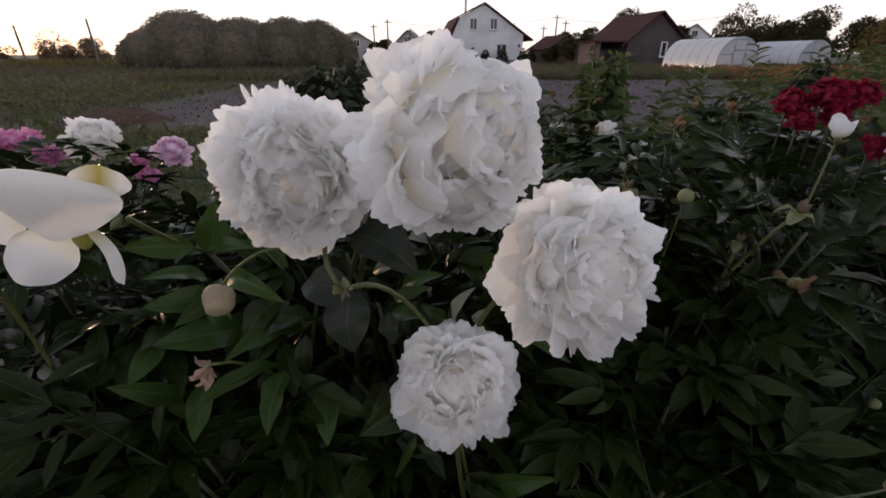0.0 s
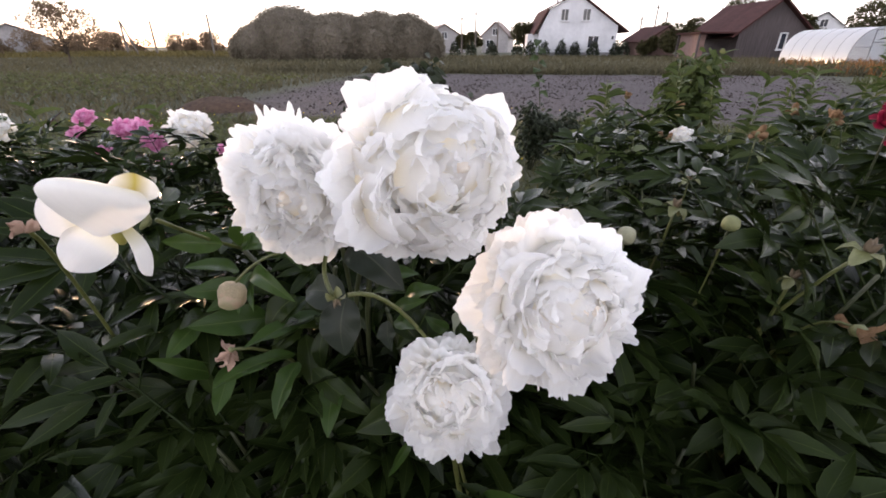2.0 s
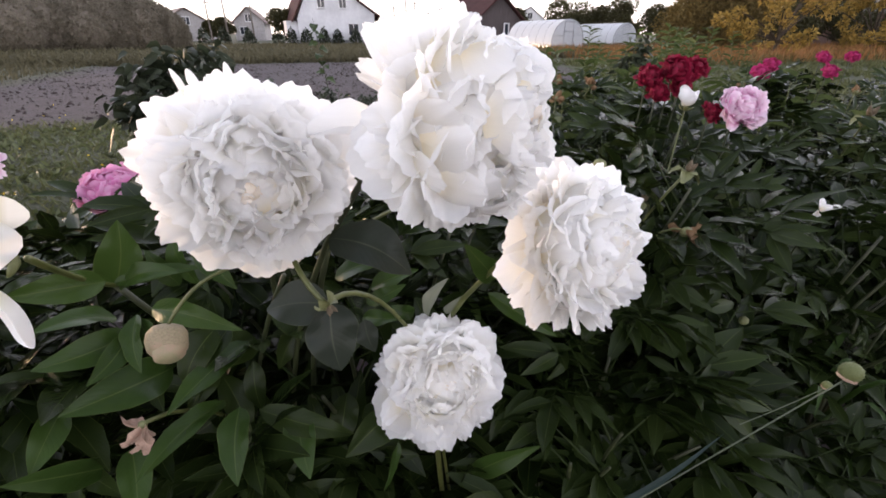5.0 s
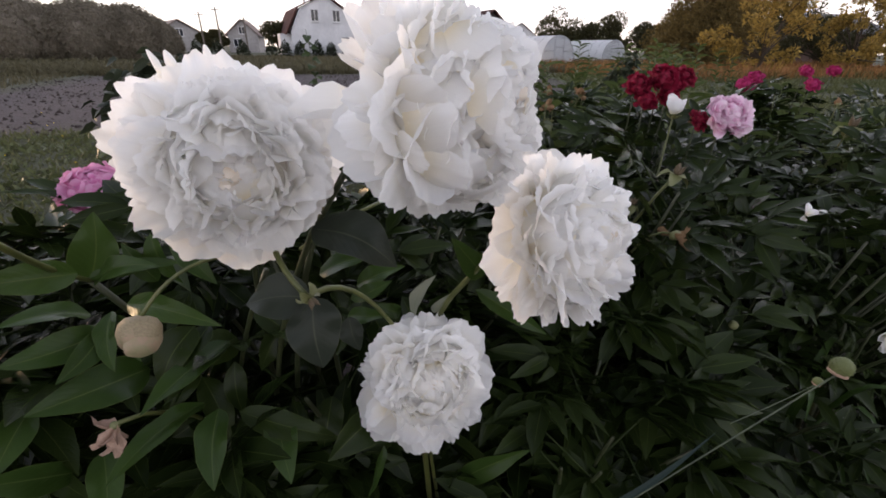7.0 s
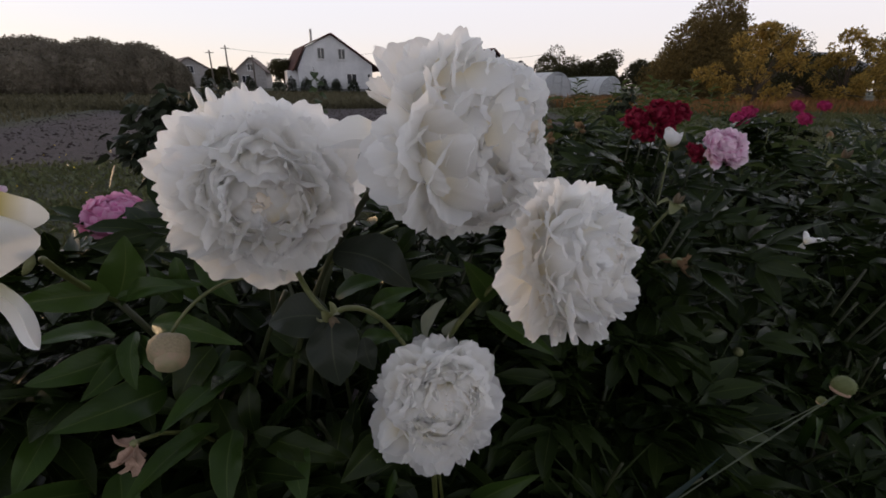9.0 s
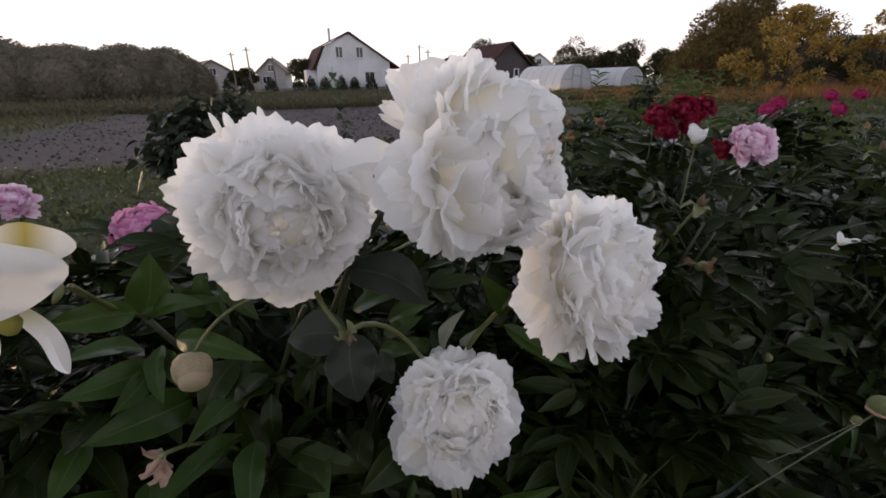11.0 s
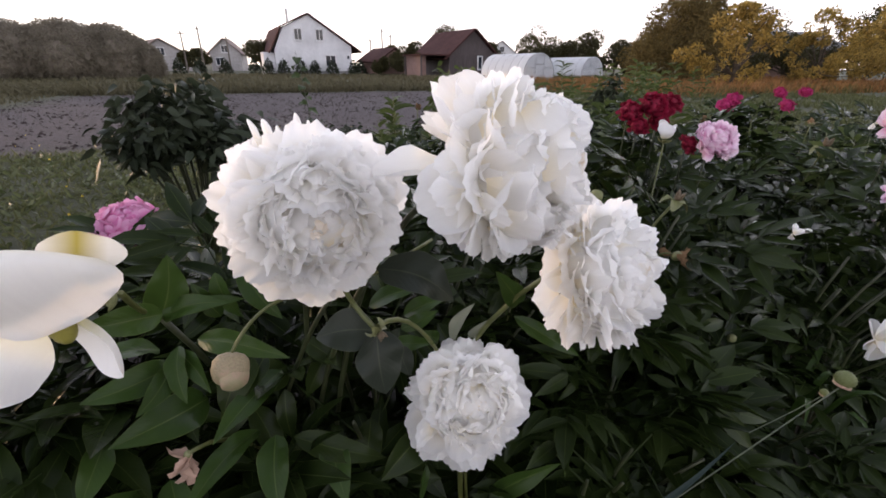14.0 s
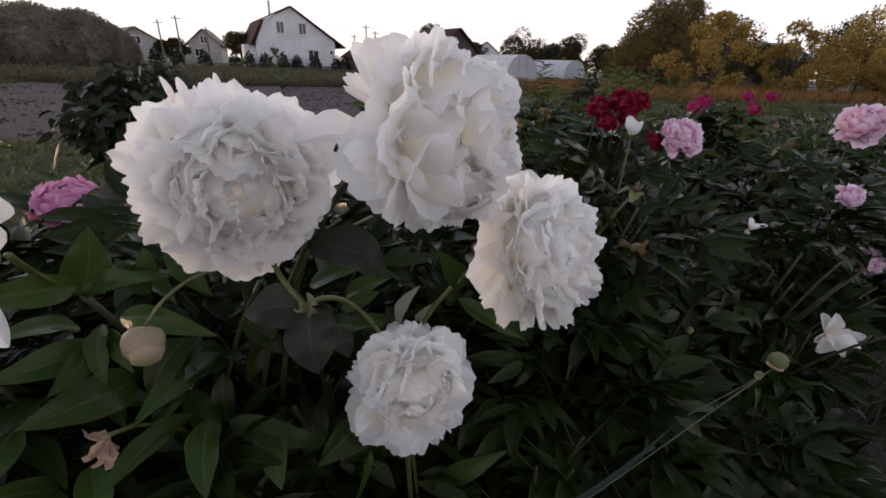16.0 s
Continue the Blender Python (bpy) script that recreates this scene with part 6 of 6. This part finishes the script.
# ---- shrub, sapling and tall weeds behind the bed ----
def leafy_shrub(name, label, x, y, stems, h, spread, n, size, material, seed, lo=0.45):
    q = random.Random(seed)
    s = thing(name, label, "shrub", pose(x, y, 0))
    arr, pos, way = [], [], []
    for i in range(stems):
        a, rr = q.uniform(0, 6.283), spread * math.sqrt(q.random())
        top = Vector((rr * math.cos(a), rr * math.sin(a), h * q.uniform(0.7, 1.0) * (1 - 0.25 * (rr / spread) ** 2)))
        pts = bend((top.x * 0.08, top.y * 0.08, -0.02), (top.x * 0.5, top.y * 0.5, top.z * 0.6), top, 8)
        arr.append(tube_arrays(pts, [0.010 * (1 - 0.1 * k) for k in range(8)], 5))
        for k in range(n // stems):
            t = lo + (1 - lo) * q.random() ** 0.7
            p = pts[min(6, int(t * 7))].lerp(pts[min(7, int(t * 7) + 1)], t * 7 - int(t * 7))
            pos.append(p + Vector((q.gauss(0, spread * 0.16), q.gauss(0, spread * 0.16), q.gauss(0, 0.03))))
            way.append((q.gauss(0, 1) + top.x, q.gauss(0, 1) + top.y, q.uniform(-0.5, 0.5)))
    v, f, u = join_arrays(arr)
    hold("stem", make_mesh("stem", v, f, DARKSTEM, True, u), s)
    cards("foliage", pos, way, size * (0.7 + 0.6 * rng.random(len(pos))), size * 0.55, material, 0.12, 0.45, s, 2)
    return s


leafy_shrub("garden_shrub", "rounded dark-leaved shrub behind the peonies", -0.34, 2.95, 26, 1.06, 0.34, 1700, 0.085, SHRUBLEAF, 3, 0.74)
leafy_shrub("garden_shrub", "dark low shrub at the edge of the tilled field", 0.55, 4.3, 12, 0.62, 0.28, 1100, 0.055, SHRUBLEAF, 4, 0.2)
leafy_shrub("garden_shrub", "dark low shrub at the edge of the tilled field", 1.0, 4.6, 12, 0.55, 0.3, 1000, 0.055, SHRUBLEAF, 5, 0.2)
leafy_shrub("garden_shrub", "dark upright leafy shrub beyond the crimson peonies", 3.22, 3.52, 12, 1.08, 0.16, 900, 0.07, SHRUBLEAF, 8, 0.2)
leafy_shrub("garden_shrub", "tall leafy shrub growing above the peony bed", 1.59, 3.5, 14, 1.22, 0.22, 1300, 0.075, WEEDLEAF, 6, 0.3)


def tall_weed(x, y, h, seed, label="upright weed with narrow fresh green leaves", size=0.13, lean=0.06):
    """An upright stalk with narrow leaves up its length."""
    q = random.Random(seed)
    w = thing("tall_weed", label, "weed", pose(x, y, 0), "tall weeds behind the bed")
    top = (q.uniform(-lean, lean), q.uniform(-lean, lean), h)
    pts = bend((0, 0, -0.02), (top[0] * 0.3, top[1] * 0.3, h * 0.5), top, 8)
    v, f, u = tube_arrays(pts, [0.005 - 0.0005 * k for k in range(8)], 5)
    hold("stem", make_mesh("stem", v, f, STEM, True, u), w)
    pos, way = [], []
    for k in range(int(h * 34)):
        t = 0.25 + 0.75 * k / (h * 34)
        p = pts[min(6, int(t * 7))].lerp(pts[min(7, int(t * 7) + 1)], t * 7 - int(t * 7))
        a = k * 2.4 + q.uniform(-0.3, 0.3)
        pos.append(p)
        way.append((math.cos(a), math.sin(a), q.uniform(0.2, 1.0)))
    cards("leaf", pos, way, size * (0.7 + 0.5 * rng.random(len(pos))), 0.027, WEEDLEAF, 0.2, 0.35, w, 3)
    return w


for i, (wx, wy, wh) in enumerate(((1.30, 3.0, 0.95), (1.12, 2.75, 0.86), (1.85, 3.2, 0.92), (2.2, 3.3, 0.95), (1.62, 3.6, 1.02), (1.45, 3.35, 0.98), (0.9, 2.9, 0.75), (3.4, 3.3, 0.85), (-1.95, 2.3, 0.85), (-2.1, 2.0, 0.8), (-1.85, 2.6, 0.78), (-2.4, 2.3, 0.85))):
    tall_weed(wx, wy, wh, 300 + i)
_q = random.Random(41)
for i in range(64):
    wx, wy = _q.uniform(0.75, 3.6), _q.uniform(1.5, 3.4)
    tall_weed(wx, wy, _q.uniform(0.66, 0.90), 400 + i, "fresh green narrow-leaved plant standing among the peonies", _q.uniform(0.12, 0.17), 0.12)

for i in range(34):
    wx = _q.uniform(2.0, 7.5)
    tall_weed(wx, 2.6 + 0.45 * wx + _q.uniform(-0.6, 0.9), _q.uniform(0.85, 1.18), 500 + i, "tall leafy weed at the far end of the bed", _q.uniform(0.14, 0.20), 0.12)

for i in range(40):
    wx, wy = _q.uniform(0.62, 3.0), _q.uniform(0.95, 2.3)
    tall_weed(wx, wy, _q.uniform(0.55, 0.80), 600 + i, "fresh green narrow-leaved plant standing among the peonies", _q.uniform(0.10, 0.15), 0.12)
for i in range(16):
    wx, wy, wz = _q.uniform(0.75, 2.9), _q.uniform(1.2, 2.7), _q.uniform(0.70, 0.84)
    withered((wx, wy, wz), (wx + 0.05, wy + 0.05, 0.2), (wx + 0.02, wy + 0.03, wz * 0.7), _q.uniform(0.020, 0.034), "brown withered peony head on an upright stalk", (0.1, -0.2, 0.6), 30 + i)


def sapling(x, y, h, seed):
    q = random.Random(seed)
    s = thing("sapling", "thin young sapling with a few heart-shaped leaves", "sapling", pose(x, y, 0))
    pts = bend((0.12, 0, -0.02), (0.06, 0, h * 0.5), (-0.02, 0, h), 8)
    v, f, u = tube_arrays(pts, [0.008 - 0.0008 * k for k in range(8)], 5)
    hold("stem", make_mesh("stem", v, f, DARKSTEM, True, u), s)
    for k in range(11):
        t = 0.45 + 0.055 * k
        p = pts[min(6, int(t * 7))].lerp(pts[min(7, int(t * 7) + 1)], min(1, t * 7 - int(t * 7)))
        a = k * 2.6
        tip = p + Vector((math.cos(a) * 0.12, math.sin(a) * 0.12, q.uniform(-0.09, 0.0)))
        single_leaf(p, tip, (0, -0.6, 0.8), 0.10, WEEDLEAF2, 0.1, "", s)
    return s


WEEDLEAF2 = leaf_material("sapling_leaf", (0.025, 0.040, 0.016), (0.055, 0.080, 0.030), (0.09, 0.12, 0.05), 0.40)
sapling(0.66, 6.13, 1.22, 1)


# ---- grass, weeds and field ----
def stuff(name, label, category, x0, x1, y0, y1, n, h, w, material, tilt=0.35, droop=0.25, mask=None, clump=0.0, z=-0.03):
    x, y = rng.uniform(x0, x1, n), rng.uniform(y0, y1, n)
    if clump:
        keep = np.array([noise.noise((a * clump, b * clump, 3.3)) for a, b in zip(x, y)]) > rng.uniform(-0.35, 0.2, n)
        x, y = x[keep], y[keep]
    if mask is not None:
        keep = mask(x, y)
        x, y = x[keep], y[keep]
    n = len(x)
    way = np.stack([rng.normal(0, tilt, n), rng.normal(0, tilt, n), np.ones(n)], 1)
    ob = cards(name, np.stack([x, y, np.full(n, z)], 1), way, h * (0.5 + 0.8 * rng.random(n)), w * (0.7 + 0.6 * rng.random(n)), material, 0.2, droop, None, 3)
    return tagged(ob, label, category, kind="stuff")


not_field = lambda x, y: ~in_field(x, y)
stuff("grass", "short weedy grass between the bed and the field", "grass", -7, 7, 2.5, 7.3, 26000, 0.13, 0.011, GRASS, 0.6, 0.3)
stuff("weeds", "low leafy weeds between the bed and the field", "weeds", -7, 7, 2.4, 7.0, 17000, 0.10, 0.032, CLOVER, 1.1, 0.2, None, 1.4)
stuff("grass", "thin grass under the peonies", "grass", -3, 5, 0.25, 2.6, 7000, 0.26, 0.008, SHADEGRASS, 0.5, 0.4)
stuff("grass", "long thin grass along the path edge", "grass", 0.35, 2.6, 0.25, 0.6, 160, 0.30, 0.004, SHADEGRASS, 0.6, 0.6)
stuff("meadow_grass", "tall meadow grass beyond the tilled field", "grass", -45, 30, 20, 56, 30000, 0.45, 0.06, TALLGRASS, 0.5, 0.4, not_field)
stuff("meadow_grass", "rough grass strip along the far field edge", "grass", -12, 16, 20.2, 25, 16000, 0.6, 0.04, TALLGRASS, 0.45, 0.4)
stuff("meadow_grass", "rough grass beside the tilled field", "grass", -30, -3, 6, 20, 16000, 0.28, 0.03, TALLGRASS, 0.4, 0.3, not_field)
stuff("meadow_grass", "green weeds beside the field", "grass", 4, 24, 3, 17, 26000, 0.36, 0.03, GRASS, 0.5, 0.4, not_field, 0.5)
stuff("dry_grass", "dry orange grass in patches near the greenhouses", "grass", 13, 42, 12.5, 25, 11000, 0.80, 0.035, DRYGRASS, 0.3, 0.25, not_field, 0.5)
stuff("meadow_grass", "olive green tall grass between patches of dry grass", "grass", 13, 42, 12.5, 25, 22000, 0.52, 0.035, OLIVEGRASS, 0.3, 0.25, not_field, 0.3)
stuff("dry_grass", "pale dry grass on the far meadow", "grass", -62, -16, 44, 66, 9000, 0.95, 0.06, OLIVEGRASS, 0.35, 0.3)
stuff("meadow_grass", "rough grass round the greenhouses", "grass", 12, 40, 24, 40, 9000, 0.5, 0.045, TALLGRASS, 0.3, 0.2)

# potato rows left of the tilled field
pos, way = [], []
for row in range(9):
    yy = 9.2 + row * 0.75
    m = 420
    x = rng.uniform(-26, -6.4, m)
    pos.append(np.stack([x, yy + rng.normal(0, 0.10, m), 0.02 + 0.22 * rng.random(m)], 1))
    way.append(rng.normal(size=(m, 3)) * np.array([1, 1, 0.5]) + np.array([0, 0, 0.3]))
tagged(cards("potato_rows", np.concatenate(pos), np.concatenate(way), 0.14, 0.07, GRASS, 0.2, 0.15), "rows of leafy potato plants beside the tilled field", "crop", kind="stuff")

# yellow and white specks of small flowers in the weedy grass
SPECK = petal_material("small_yellow_flower", (0.75, 0.60, 0.08), (0.70, 0.52, 0.06), (0.5, 0.4, 0.05))
n = 170
tagged(cards("weed_flowers", np.stack([rng.uniform(-6, 4, n), rng.uniform(2.8, 7.2, n), rng.uniform(0.12, 0.26, n)], 1), rng.normal(size=(n, 3)), 0.020, 0.018, SPECK), "small yellow flowers scattered in the weedy grass", "flowers", kind="stuff")

# clods on the tilled field
SOIL = plain("soil_clod", (0.034, 0.026, 0.025), (0.075, 0.058, 0.055), 14, 0.95, 0.6, 0.02)
n = 16000
cx, cy = rng.uniform(-12, 13, n), rng.uniform(6.8, 20.5, n)
keep = in_field(cx, cy)
cx, cy = cx[keep], cy[keep]
n = len(cx)
base = np.array([[1, 0, 0], [0, 1, 0], [-1, 0, 0], [0, -1, 0], [0, 0, 0.9]], float)
size = 0.008 + 0.032 * rng.random(n) ** 2
verts = (base[None] + rng.normal(0, 0.25, (n, 5, 3))) * size[:, None, None] + np.stack([cx, cy, np.full(n, -0.025)], 1)[:, None, :]
idx = np.arange(n)[:, None] * 5
faces = np.concatenate([idx + np.array(q) for q in ([0, 1, 4], [1, 2, 4], [2, 3, 4], [3, 0, 4])], 0)
tagged(hold("soil_clods", make_mesh("soil_clods", verts.reshape(-1, 3), faces.tolist(), SOIL, False)), "dry clods of soil on the tilled field", "soil", kind="stuff")

# a heap of dug-out weeds
v, f = [], []
for j in range(13):
    for i in range(17):
        a, b = (i / 16 - 0.5) * 2, (j / 12 - 0.5) * 2
        hgt = max(0.0, 1 - a * a - b * b)
        v.append((a * 0.9, b * 0.55, 0.22 * hgt ** 0.8 + 0.10 * noise.noise((a * 4, b * 4, 1)) * hgt - 0.03))
for j in range(12):
    for i in range(16):
        f.append((j * 17 + i, j * 17 + i + 1, (j + 1) * 17 + i + 1, (j + 1) * 17 + i))
heap = tagged(hold("compost_mound", make_mesh("compost_mound", v, f, plain("dry_weeds", (0.055, 0.036, 0.028), (0.12, 0.08, 0.055), 12, 0.95, 0.9, 0.03)), None, pose(-5.2, 8.2, 0)), "low brown mound of dried garden waste at the field edge", "mound")

# power lines
WIRE = plain("wire", (0.05, 0.05, 0.05), (0.08, 0.08, 0.08), 5, 0.6, 0.05, 0.001)
for a, b in (((20.4, 70, 5.9), (41, 62, 5.6)), ((-4.6, 70, 5.3), (20.4, 70, 5.9))):
    tube("power_line", bend(a, ((a[0] + b[0]) / 2, (a[1] + b[1]) / 2, 3.9), b, 12), [0.02] * 12, WIRE, None, 4)
for ob in list(scene.collection.objects):
    if ob.name.startswith("power_line"):
        tagged(ob, "thin sagging power line between poles", "cable")
